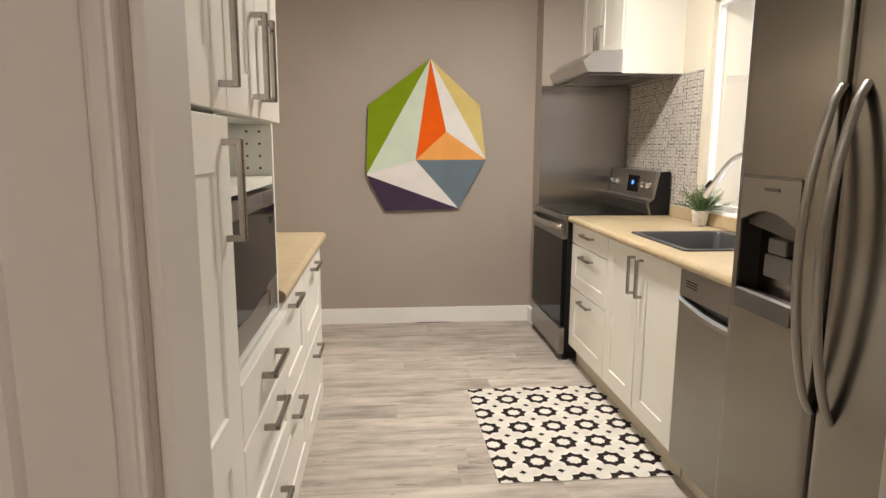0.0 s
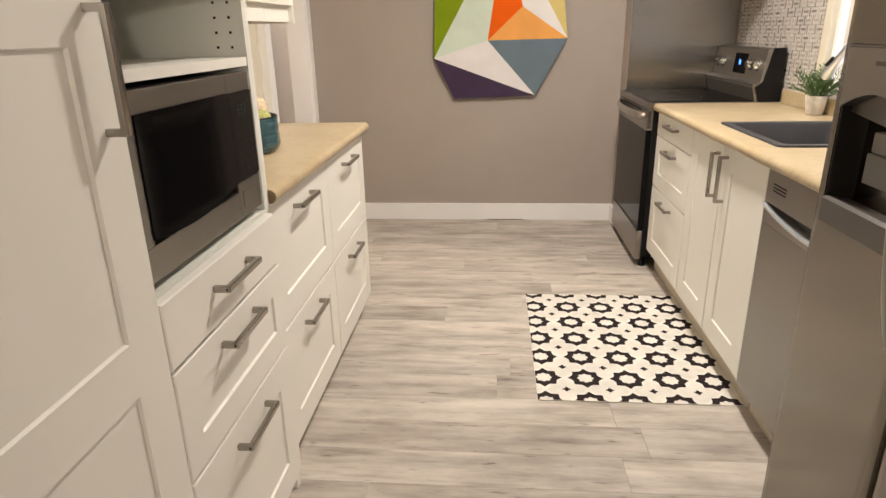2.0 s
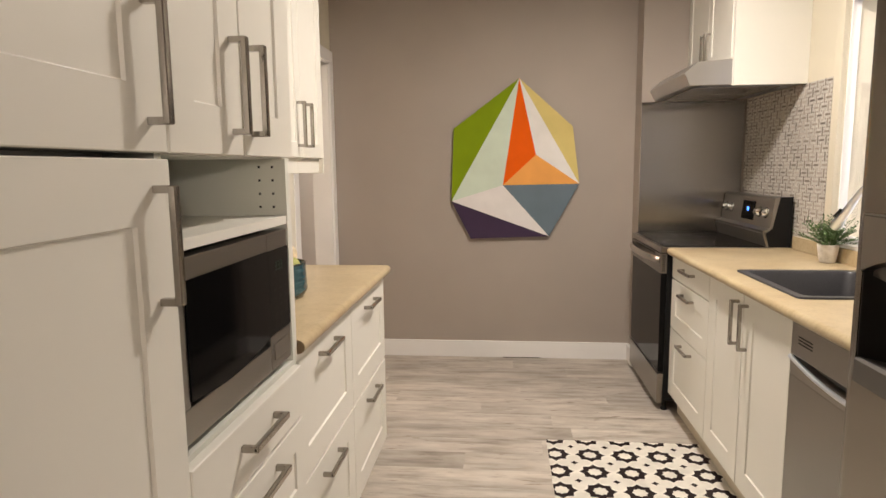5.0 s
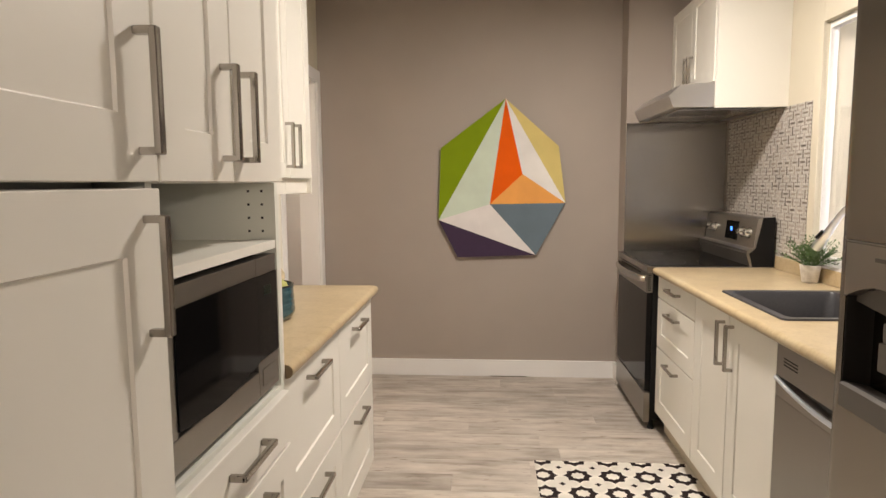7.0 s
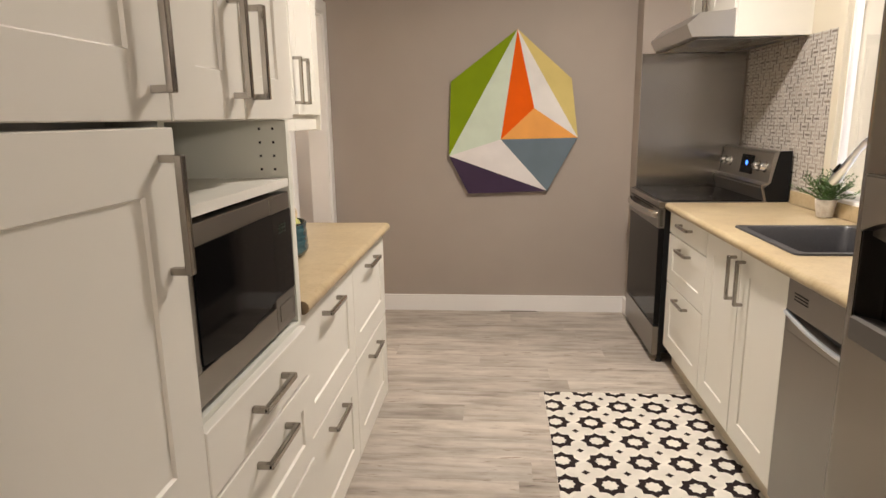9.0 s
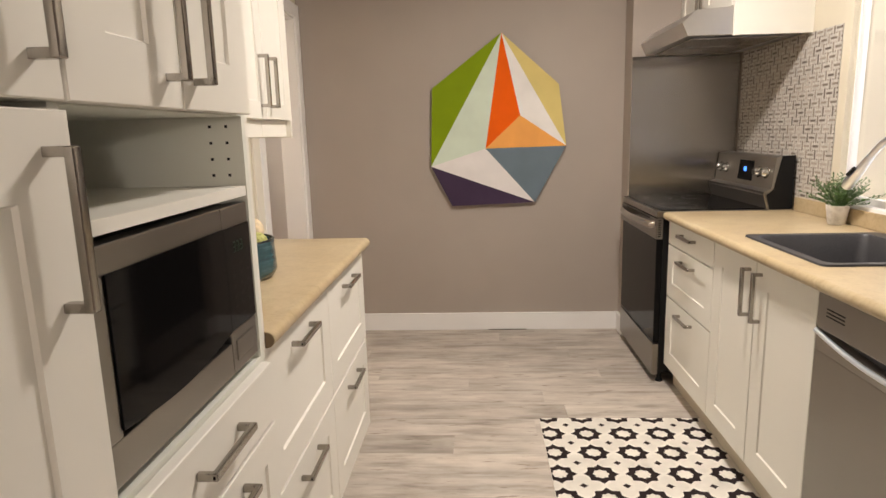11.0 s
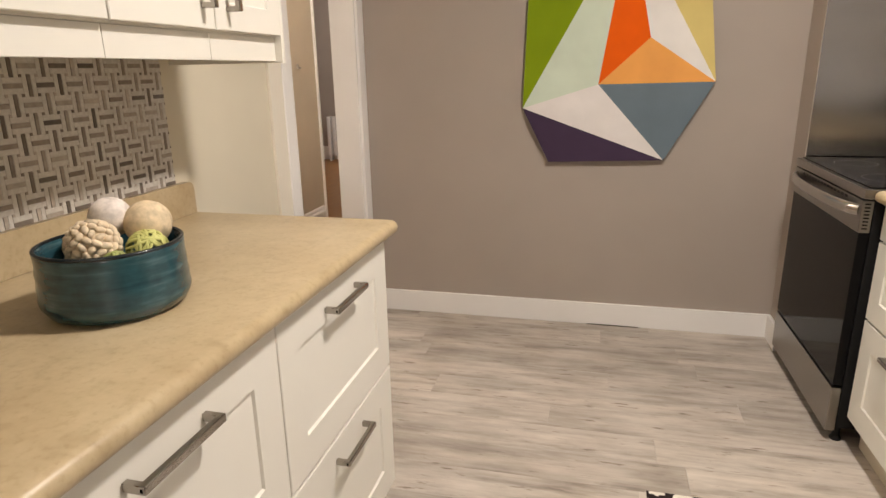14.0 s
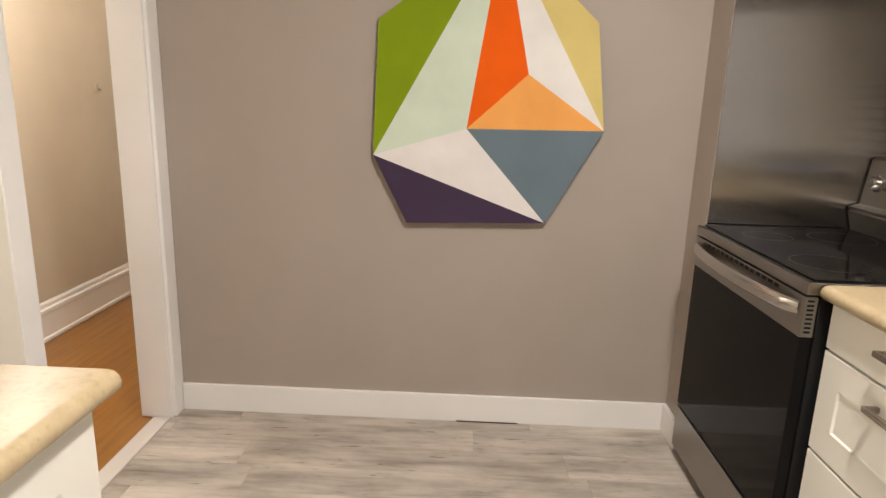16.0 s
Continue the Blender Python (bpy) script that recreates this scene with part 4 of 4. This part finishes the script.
for name, colour, keys in (("green_facet", (0.205, 0.29, 0.008), ("top", "tl", "l")), ("mint_facet", (0.60, 0.68, 0.56), ("top", "l", "c")),
                           ("orange_facet", (0.80, 0.115, 0.006), ("top", "c", "o")), ("white_facet", (0.78, 0.75, 0.72), ("top", "o", "r")),
                           ("sand_facet", (0.66, 0.53, 0.20), ("top", "r", "tr")), ("apricot_facet", (0.83, 0.38, 0.105), ("c", "r", "o")),
                           ("slate_facet", (0.145, 0.19, 0.225), ("c", "br", "r")), ("pale_facet", (0.76, 0.72, 0.70), ("c", "l", "br")),
                           ("plum_facet", (0.060, 0.038, 0.072), ("l", "bl", "br"))):
    bm = prism_y(bmesh.new(), [P[k] for k in keys], AY0 - 0.0012, AY0 + 0.001)
    solid(name, bm, canvas_paint(name + "_paint", colour), art)

# ---- rug ----
RX0, RX1, RY0, RY1 = 0.095, 0.8325, 2.280, 3.247


def woven(name, colour, rough=0.8):
    m = Mat(name, colour, rough, 0.0, Specular_IOR_Level=0.2)
    v = m.coords()
    big, fine = m.noise(v, 9, 4), m.noise(v, 550, 2)
    m.put("Base Color", m.ramp(big, (0.3, [c * 0.86 for c in colour]), (0.7, [min(1, c * 1.06) for c in colour])))
    m.bump(fine, 0.3, 0.0006)
    return m.mat


rug = base("floor_mat", (RX0 + RX1) / 2, (RY0 + RY1) / 2, 0, "cream vinyl floor mat with dark brown star pattern", "mat")
solid("mat_base", block((RX0, RX1, RY0, RY1, 0.0005, 0.004), bevel=0.001, segments=1), woven("mat_cream", (0.76, 0.72, 0.645)), rug)


def clip_poly(points, x0, x1, y0, y1):
    """A convex outline cut to a rectangle."""
    for axis, limit, sign in ((0, x0, 1), (0, x1, -1), (1, y0, 1), (1, y1, -1)):
        out = []
        for i, p in enumerate(points):
            q = points[(i + 1) % len(points)]
            a, b = (p[axis] - limit) * sign, (q[axis] - limit) * sign
            if a >= 0:
                out.append(p)
            if (a >= 0) != (b >= 0):
                f = a / (a - b)
                out.append((p[0] + (q[0] - p[0]) * f, p[1] + (q[1] - p[1]) * f))
        points = out
        if len(points) < 3:
            return []
    return points


def flat_shapes(shapes, z):
    bm = bmesh.new()
    for pts in shapes:
        pts = clip_poly(pts, RX0 + 0.001, RX1 - 0.001, RY0 + 0.001, RY1 - 0.001)
        if len(pts) >= 3:
            try:
                bm.faces.new([bm.verts.new((x, y, z)) for x, y in pts])
            except ValueError:
                pass
    return bm


stars, dots, clouds = [], [], []
PER, PER_Y = 0.1603, 0.1640
for r in range(-1, 8):
    for c in range(-1, 6):
        cx, cy = RX0 + 0.033 + PER * c, RY1 + 0.010 - PER_Y * r
        tips = []
        for k in range(32):
            a = 2 * math.pi * k / 32
            q = k % 4
            long = 0.069 if (k // 4) % 2 == 0 else 0.066
            rad = (long, 0.057, 0.052, 0.057)[q]
            inner = 0.0295 + 0.0035 * math.cos(8 * a)
            tips.append(((cx + rad * math.cos(a), cy + rad * math.sin(a)), (cx + inner * math.cos(a), cy + inner * math.sin(a))))
        for k in range(32):
            (o1, i1), (o2, i2) = tips[k], tips[(k + 1) % 32]
            stars.append([o1, o2, i2, i1])
        dx, dy = cx + PER / 2, cy - PER_Y / 2
        w = 0.0175
        for k in range(8):
            a, b = 2 * math.pi * k / 8, 2 * math.pi * (k + 1) / 8
            ra, rb = (w, w * 0.6)[k % 2], (w, w * 0.6)[(k + 1) % 2]
            dots.append([(dx, dy), (dx + ra * math.cos(a), dy + ra * math.sin(a)), (dx + rb * math.cos(b), dy + rb * math.sin(b))])
        for k in range(24):
            a, b = 2 * math.pi * k / 24, 2 * math.pi * (k + 1) / 24
            ra, rb = 0.058 + 0.012 * math.cos(4 * a), 0.058 + 0.012 * math.cos(4 * b)
            clouds.append([(dx, dy), (dx + ra * math.cos(a), dy + ra * math.sin(a)), (dx + rb * math.cos(b), dy + rb * math.sin(b))])
tagged(solid("pale_pattern", flat_shapes(clouds, 0.0043), woven("mat_pale", (0.70, 0.66, 0.59)), rug), kind="stuff")
tagged(solid("star_pattern", flat_shapes(stars, 0.0047), woven("mat_dark", (0.022, 0.014, 0.014)), rug), kind="stuff")
tagged(solid("dot_pattern", flat_shapes(dots, 0.0047), woven("mat_dark_dot", (0.022, 0.014, 0.014)), rug), kind="stuff")

# ---- bowl with its balls ----
BX, BY = -0.912, 2.328


def glaze():
    m = Mat("teal_glaze", (0.02, 0.09, 0.12), 0.22, 0.0, Coat_Weight=0.3)
    v = m.coords((1, 1, 10))
    band, spot = m.noise(v, 9, 4), m.noise(m.coords(), 40, 3)
    col = m.ramp(band, (0.30, (0.014, 0.045, 0.060)), (0.55, (0.024, 0.078, 0.096)), (0.75, (0.065, 0.14, 0.155)))
    m.put("Base Color", m.mix(0.5, col, m.ramp(spot, (0.4, (0.7, 0.7, 0.7)), (0.6, (1.1, 1.1, 1.1))), "MULTIPLY"))
    m.bump(band, 0.25, 0.002)
    return m.mat


prof = [(r * 0.805, h * 1.0) for r, h in [(0.118, 0.0), (0.136, 0.006), (0.148, 0.022), (0.150, 0.032), (0.1475, 0.044), (0.149, 0.054), (0.1465, 0.066), (0.1475, 0.078), (0.145, 0.092), (0.1455, 0.106), (0.146, 0.112), (0.143, 0.117), (0.137, 0.114), (0.134, 0.100), (0.132, 0.04), (0.10, 0.018)]]
tagged(solid("bowl", turned(bmesh.new(), prof, (BX, BY, 0.9105), 64, lambda a, h: 1 + 0.004 * math.sin(2 * a + 1) + 0.003 * math.sin(5 * a + 30 * h)), glaze(), smooth=50), "teal glazed ceramic bowl with throwing ridges on the counter", "bowl")
rim = [(BX + 0.1145 * math.cos(a), BY + 0.1145 * math.sin(a), 1.0262) for a in np.linspace(0, 2 * math.pi, 65)]
solid("rim", swept(bmesh.new(), rim, 0.0036, 10), painted("dark_rim_glaze", (0.012, 0.018, 0.022), 0.2, 0.2), bpy.data.objects["bowl"], smooth=60)


def ball_material(name, colour, scale, strength):
    m = Mat(name, colour, 0.8)
    f = m.noise(m.coords(), scale, 5)
    m.put("Base Color", m.ramp(f, (0.35, [c * 0.75 for c in colour]), (0.65, [min(1, c * 1.12) for c in colour])))
    m.bump(f, strength, 0.003)
    return m.mat


def lump_ball(name, centre, r, mat, label, rough=0.02):
    bm = bmesh.new()
    bmesh.ops.create_icosphere(bm, subdivisions=4, radius=r)
    for v in bm.verts:
        v.co *= 1 + rough * noise.noise(v.co * 45) + rough * 0.6 * noise.noise(v.co * 110)
        v.co += Vector(centre)
    return tagged(solid(name, bm, mat, smooth=60), label, "decorative ball", "balls in the bowl")


lump_ball("decorative_ball", (BX - 0.026, BY + 0.038, 1.060), 0.036, ball_material("white_paper", (0.74, 0.67, 0.61), 60, 0.3), "white paper-covered decorative ball in the bowl", 0.015)
lump_ball("decorative_ball", (BX + 0.031, BY + 0.061, 1.046), 0.041, ball_material("tan_twine", (0.66, 0.53, 0.35), 60, 0.4), "tan string-wrapped decorative ball in the bowl", 0.02)


def shell_ball(centre, r):
    """A ball crusted with small seed shells."""
    bm = bmesh.new()
    c = Vector(centre)
    bmesh.ops.create_icosphere(bm, subdivisions=2, radius=r - 0.004, matrix=Matrix.Translation(c))
    for k in range(110):
        zz = 1 - 2 * (k + 0.5) / 110
        a = k * 2.39996
        d = Vector((math.sqrt(1 - zz * zz) * math.cos(a), math.sqrt(1 - zz * zz) * math.sin(a), zz))
        m = Matrix.Translation(c + d * (r - 0.003)) @ d.to_track_quat("Z", "Y").to_matrix().to_4x4() @ Matrix.Rotation(random.random() * 6, 4, "Z") @ Matrix.Diagonal((1.3, 0.85, 0.8, 1))
        bmesh.ops.create_icosphere(bm, subdivisions=2, radius=0.0058 + 0.0022 * random.random(), matrix=m)
    return tagged(solid("decorative_ball", bm, ball_material("pale_shells", (0.72, 0.59, 0.42), 80, 0.5), smooth=80), "cream ball crusted with small seed shells in the bowl", "decorative ball", "balls in the bowl")


shell_ball((BX + 0.002, BY - 0.040, 1.030), 0.043)


def rattan_ball(centre, r, colour, label, loops, thick=0.0028):
    bm = bmesh.new()
    for k in range(loops):
        tilt = Euler((random.uniform(0, 3.1), random.uniform(0, 3.1), random.uniform(0, 6))).to_matrix()
        pts = [Vector(centre) + tilt @ Vector((r * math.cos(a), r * math.sin(a), 0.3 * r * math.sin(2 * a + k))) for a in np.linspace(0, 2 * math.pi, 22)]
        swept(bm, pts, thick, 6)
    return tagged(solid("decorative_ball", bm, painted("cane", colour, 0.6, 0.15), smooth=60), label, "decorative ball", "balls in the bowl")


rattan_ball((BX + 0.066, BY + 0.010, 1.013), 0.032, (0.50, 0.50, 0.17), "green open rattan ball in the bowl", 14)
rattan_ball((BX + 0.056, BY - 0.052, 1.000), 0.024, (0.32, 0.35, 0.12), "olive open rattan ball in the bowl", 9)
rattan_ball((BX - 0.052, BY + 0.012, 1.026), 0.029, (0.70, 0.60, 0.46), "pale open cane ball in the bowl", 5)
lump_ball("decorative_ball", (BX - 0.050, BY - 0.055, 0.978), 0.024, ball_material("grey_paper", (0.55, 0.50, 0.44), 60, 0.4), "pale grey decorative ball low in the bowl", 0.02)

# ---- plant ----
PX, PY = 1.318, 3.172
pot = base("potted_plant", PX, PY, 0.911, "small green plant in a white tapered pot", "plant")


def pot_material():
    m = Mat("white_marbled_pot", (0.75, 0.72, 0.68), 0.4)
    f = m.noise(m.coords(), 40, 4)
    m.put("Base Color", m.ramp(f, (0.35, (0.62, 0.58, 0.54)), (0.55, (0.78, 0.75, 0.71))))
    return m.mat


solid("pot", turned(bmesh.new(), [(0.031, 0), (0.033, 0.002), (0.044, 0.076), (0.044, 0.080), (0.040, 0.080), (0.038, 0.06)], (PX, PY, 0.911), 28), pot_material(), pot, smooth=40)


def leaf_material():
    m = Mat("fern_leaf", (0.06, 0.13, 0.02), 0.5)
    f = m.noise(m.coords(), 60, 2)
    m.put("Base Color", m.ramp(f, (0.3, (0.024, 0.062, 0.012)), (0.7, (0.090, 0.175, 0.042))))
    return m.mat


rng = random.Random(4)
bm = bmesh.new()
stem = bmesh.new()
for k in range(78):
    a, lean = rng.uniform(0, 2 * math.pi), rng.uniform(0.05, 1.05)
    ln = rng.uniform(0.10, 0.185)
    root = Vector((PX + 0.012 * math.cos(a), PY + 0.012 * math.sin(a), 0.975))
    way = Vector((math.cos(a) * math.sin(lean), math.sin(a) * math.sin(lean), math.cos(lean)))
    pts = [root + way * ln * u - Vector((0, 0, 0.03 * u * u)) for u in (0, 0.33, 0.66, 1)]
    swept(stem, pts, 0.0008, 4)
    for j in range(13):
        u = 0.25 + 0.75 * j / 12
        p = root + way * ln * u - Vector((0, 0, 0.03 * u * u))
        side = way.cross(Vector((0, 0, 1))).normalized() * (1 if j % 2 else -1)
        d = (side * 0.8 + way * 0.7 + Vector((0, 0, rng.uniform(-0.2, 0.4)))).normalized()
        wide = d.cross(Vector((rng.uniform(-1, 1), rng.uniform(-1, 1), 1))).normalized() * 0.0033
        s = rng.uniform(0.013, 0.023)
        bm.faces.new([bm.verts.new(q) for q in (p, p + d * s * 0.45 + wide, p + d * s, p + d * s * 0.45 - wide)])
tagged(solid("leaves", bm, leaf_material(), pot), kind="stuff")
tagged(solid("stems", stem, leaf_material(), pot), kind="stuff")

# ---- hall and far room things ----
sw = base("wall_hook", HX + 0.005, 5.96, 1.33, "small pale hook plate on the hall wall", "hook")
solid("plate", block((HX, HX + 0.010, 5.945, 5.975, 1.325, 1.365), bevel=0.003), PLASTER, sw)
solid("prong", block((HX + 0.010, HX + 0.028, 5.953, 5.967, 1.328, 1.340), bevel=0.004), STEEL, sw)

structure("baseboard_far", block((-5.4, -0.6, 10.40, 10.42, -0.004, 0.20), bevel=0.004), TRIM, "white baseboard of the far room", "baseboard")
rad = base("radiator", -3.75, 10.30, 0, "white painted column radiator in the far room", "radiator")
bm = bmesh.new()
for k in range(9):
    x = -4.10 + 0.085 * k
    slab(bm, x, x + 0.058, 10.22, 10.36, 0.07, 0.66, bevel=0.024)
    slab(bm, x - 0.014, x + 0.072, 10.27, 10.31, 0.12, 0.17)
    slab(bm, x - 0.014, x + 0.072, 10.27, 10.31, 0.56, 0.61)
solid("columns", bm, TRIM, rad, smooth=40)
for x in (-4.09, -3.41):
    solid("foot", block((x, x + 0.03, 10.24, 10.34, -0.004, 0.10)), TRIM, rad)

leaf = base("door_1", -1.61, 6.34, 0, "white painted door standing ajar with a black knob", "door")
tagged(leaf, kind="structure")
dm = pose(-1.61, 6.345, 0, 0, 0, -28.3)
bm = block((-0.885, 0, 0, 0.035, 0.004, 1.985), bevel=0.003)
bmesh.ops.transform(bm, matrix=dm, verts=bm.verts)
lf = solid("leaf", bm, TRIM, leaf)
bm = turned(bmesh.new(), [(0.022, 0), (0.022, 0.006), (0.010, 0.010), (0.010, 0.03), (0.026, 0.04), (0.026, 0.055), (0.015, 0.062)], (0, 0, 0), 20)
bmesh.ops.transform(bm, matrix=dm @ pose(-0.835, 0, 0.95, 90, 0, 0), verts=bm.verts)
solid("knob", bm, BLACK, lf, smooth=40)
bm = block((HX, HX + 0.02, 6.262, 6.28, 0, 2.0), (-1.60, -1.51, 6.262, 6.28, 0, 2.07), (HX, -1.60, 6.262, 6.28, 2.0, 2.07), bevel=0.003)
structure("casing_far_door", bm, TRIM, "white casing of the far doorway", "trim")

# ---- lamp fittings ----
def fitting(x, y, label):
    ob = base("ceiling_light", x, y, CEIL - 0.05, label, "ceiling light")
    solid("canopy", turned(bmesh.new(), [(0.06, 0.0), (0.075, 0.02), (0.075, 0.05)], (x, y, CEIL - 0.051), 24), TRIM, ob, smooth=40)


fitting(0.37, 2.70, "white round ceiling lamp base in the kitchen")
fitting(0.62, -1.30, "white round ceiling lamp base in the entry")
fitting(-1.85, 4.60, "white round ceiling lamp base in the hall")

# ---- mosaic tiles ----
STRIP_TILE = painted("pale_marble_strip", (0.62, 0.59, 0.545), 0.26, 0.08)


def mosaic_dark():
    m = Mat("brown_marble_strip", (0.15, 0.11, 0.08), 0.28)
    info = m.node("ShaderNodeObjectInfo")
    isle = m.node("ShaderNodeNewGeometry")
    pick = m.node("ShaderNodeMath", operation="ADD")
    m.t.links.new(info.outputs["Random"], pick.inputs[0])
    m.t.links.new(isle.outputs["Random Per Island"], pick.inputs[1])
    wrap = m.node("ShaderNodeMath", operation="FRACT")
    m.t.links.new(pick.outputs[0], wrap.inputs[0])
    f = m.noise(m.coords(), 70, 3)
    col = m.ramp(wrap.outputs[0], (0.0, (0.13, 0.105, 0.085)), (0.35, (0.24, 0.198, 0.16)), (0.70, (0.36, 0.31, 0.26)), (1.0, (0.52, 0.46, 0.40)))
    m.put("Base Color", m.mix(0.6, col, m.ramp(f, (0.35, (0.75, 0.75, 0.75)), (0.65, (1.15, 1.15, 1.15))), "MULTIPLY"))
    return m.mat


DARK_TILE = mosaic_dark()
GROUT = painted("pale_grout", (0.54, 0.51, 0.47), 0.8, 0.05)


CELL = 0.0393


def mosaic(name, x, side, y0, y1, z0, z1, cy0, cz0, label, singles):
    """Basketweave: dark bars between two pale strips, upright and level by turns, with dots between; a level bar lies at cy0, cz0."""
    back = structure(name, block((x, x + side * 0.006, y0, y1, z0, z1)), GROUT, label, "backsplash")
    xf, xa = x + side * 0.0068, x + side * 0.004
    pale, dots, joined = bmesh.new(), bmesh.new(), bmesh.new()
    meshes = {}
    long, thick, dot = CELL * 0.575, CELL * 0.125, CELL * 0.080

    def piece(bm, ya, yb, za, zb, face):
        ya, yb, za, zb = max(ya, y0), min(yb, y1), max(za, z0), min(zb, z1)
        if yb - ya > 0.001 and zb - za > 0.001:
            slab(bm, xa, face, ya, yb, za, zb)

    for i in range(math.floor((y0 - cy0) / CELL), math.ceil((y1 - cy0) / CELL) + 1):
        for j in range(math.floor((z0 - cz0) / CELL), math.ceil((z1 - cz0) / CELL) + 1):
            cy, cz = cy0 + i * CELL, cz0 + j * CELL
            level = (i + j) % 2 == 0
            a, b = (long, thick) if level else (thick * 0.9, long)
            whole = y0 < cy - a and cy + a < y1 and z0 < cz - b and cz + b < z1
            if singles and whole:
                if level not in meshes:
                    bm = block((-side * 0.003, side * 0.0006, -a, a, -b, b), bevel=0.0006, segments=1)
                    me = bpy.data.meshes.new("dark_tile")
                    bm.to_mesh(me)
                    bm.free()
                    me.materials.append(DARK_TILE)
                    meshes[level] = me
                ob = new("tile", meshes[level])
                ob.location = (x + side * 0.0072, cy, cz)
                attach_at(ob, back)
            else:
                piece(joined, cy - a, cy + a, cz - b, cz + b, xf + side * 0.0008)
            for s in (-1, 1):
                off, half = s * CELL * 0.285, CELL * 0.122
                if level:
                    piece(pale, cy - CELL * 0.57, cy + CELL * 0.57, cz + off - half, cz + off + half, xf)
                else:
                    piece(pale, cy + off - half, cy + off + half, cz - CELL * 0.57, cz + CELL * 0.57, xf)
            piece(dots, cy - CELL / 2 - dot, cy - CELL / 2 + dot, cz - CELL / 2 - dot, cz - CELL / 2 + dot, xf + side * 0.001)
    tagged(solid("pale_strips", pale, STRIP_TILE, back), kind="stuff")
    tagged(solid("dot_tiles", dots, DARK_TILE, back), kind="stuff")
    tagged(solid("dark_strips", joined, DARK_TILE, back), kind="stuff")
    return back


def attach_at(ob, parent):
    """Parents a placed object without moving it."""
    ob.parent = parent
    ob.matrix_parent_inverse = parent.matrix_basis.inverted()


mosaic("backsplash_left", -1.262, 1, 1.803, 2.962, 1.005, 1.388, 2.905, 1.285, "basketweave mosaic of pale and brown marble", True)
mosaic("backsplash_right", 1.3995, -1, 3.388, 4.405, 0.912, 1.744, 3.45, 1.30, "basketweave mosaic of pale and brown marble", False)
structure("tile_backer", block((LEFT, -1.262, 1.803, 3.03, 0.9, 2.4)), WALL_CREAM, "cream wall behind the left counter", "wall")

# ---- floor boards ----
floor = structure("floor", block((LEFT - 0.02, RIGHT, DY0 + 0.05, END, -0.06, -0.0025)), JOINT, "grey wood-look plank floor", "floor")
W, LEN = 0.159, 1.22
rows0 = 2.131
pick = random.Random(11)
boards = {}
k = -10
y = rows0 + W * k
while y < END:
    off = {1: -0.053, -1: 0.43}.get(k, pick.uniform(0, LEN))
    x = off - LEN * 3
    while x < RIGHT:
        a, b = max(x, LEFT), min(x + LEN, RIGHT)
        c, d = max(y, DY0 + 0.05), min(y + W, END)
        if b - a > 0.01 and d - c > 0.01:
            dark = (k, round(x, 3)) in {(1, -0.053), (-1, 0.43)} or pick.random() < 0.12
            key = (round(b - a, 3), round(d - c, 3), dark)
            if key not in boards:
                bm = block((0, b - a - 0.0007, 0, d - c - 0.0006, -0.010, 0.0), bevel=0.0004, segments=1)
                me = bpy.data.meshes.new("plank")
                bm.to_mesh(me)
                bm.free()
                me.materials.append(PLANK_DARK if dark else PLANK)
                boards[key] = me
            ob = new("plank", boards[key])
            ob.location = (a, c, 0.0)
            attach_at(ob, floor)
        x += LEN
    y += W
    k += 1
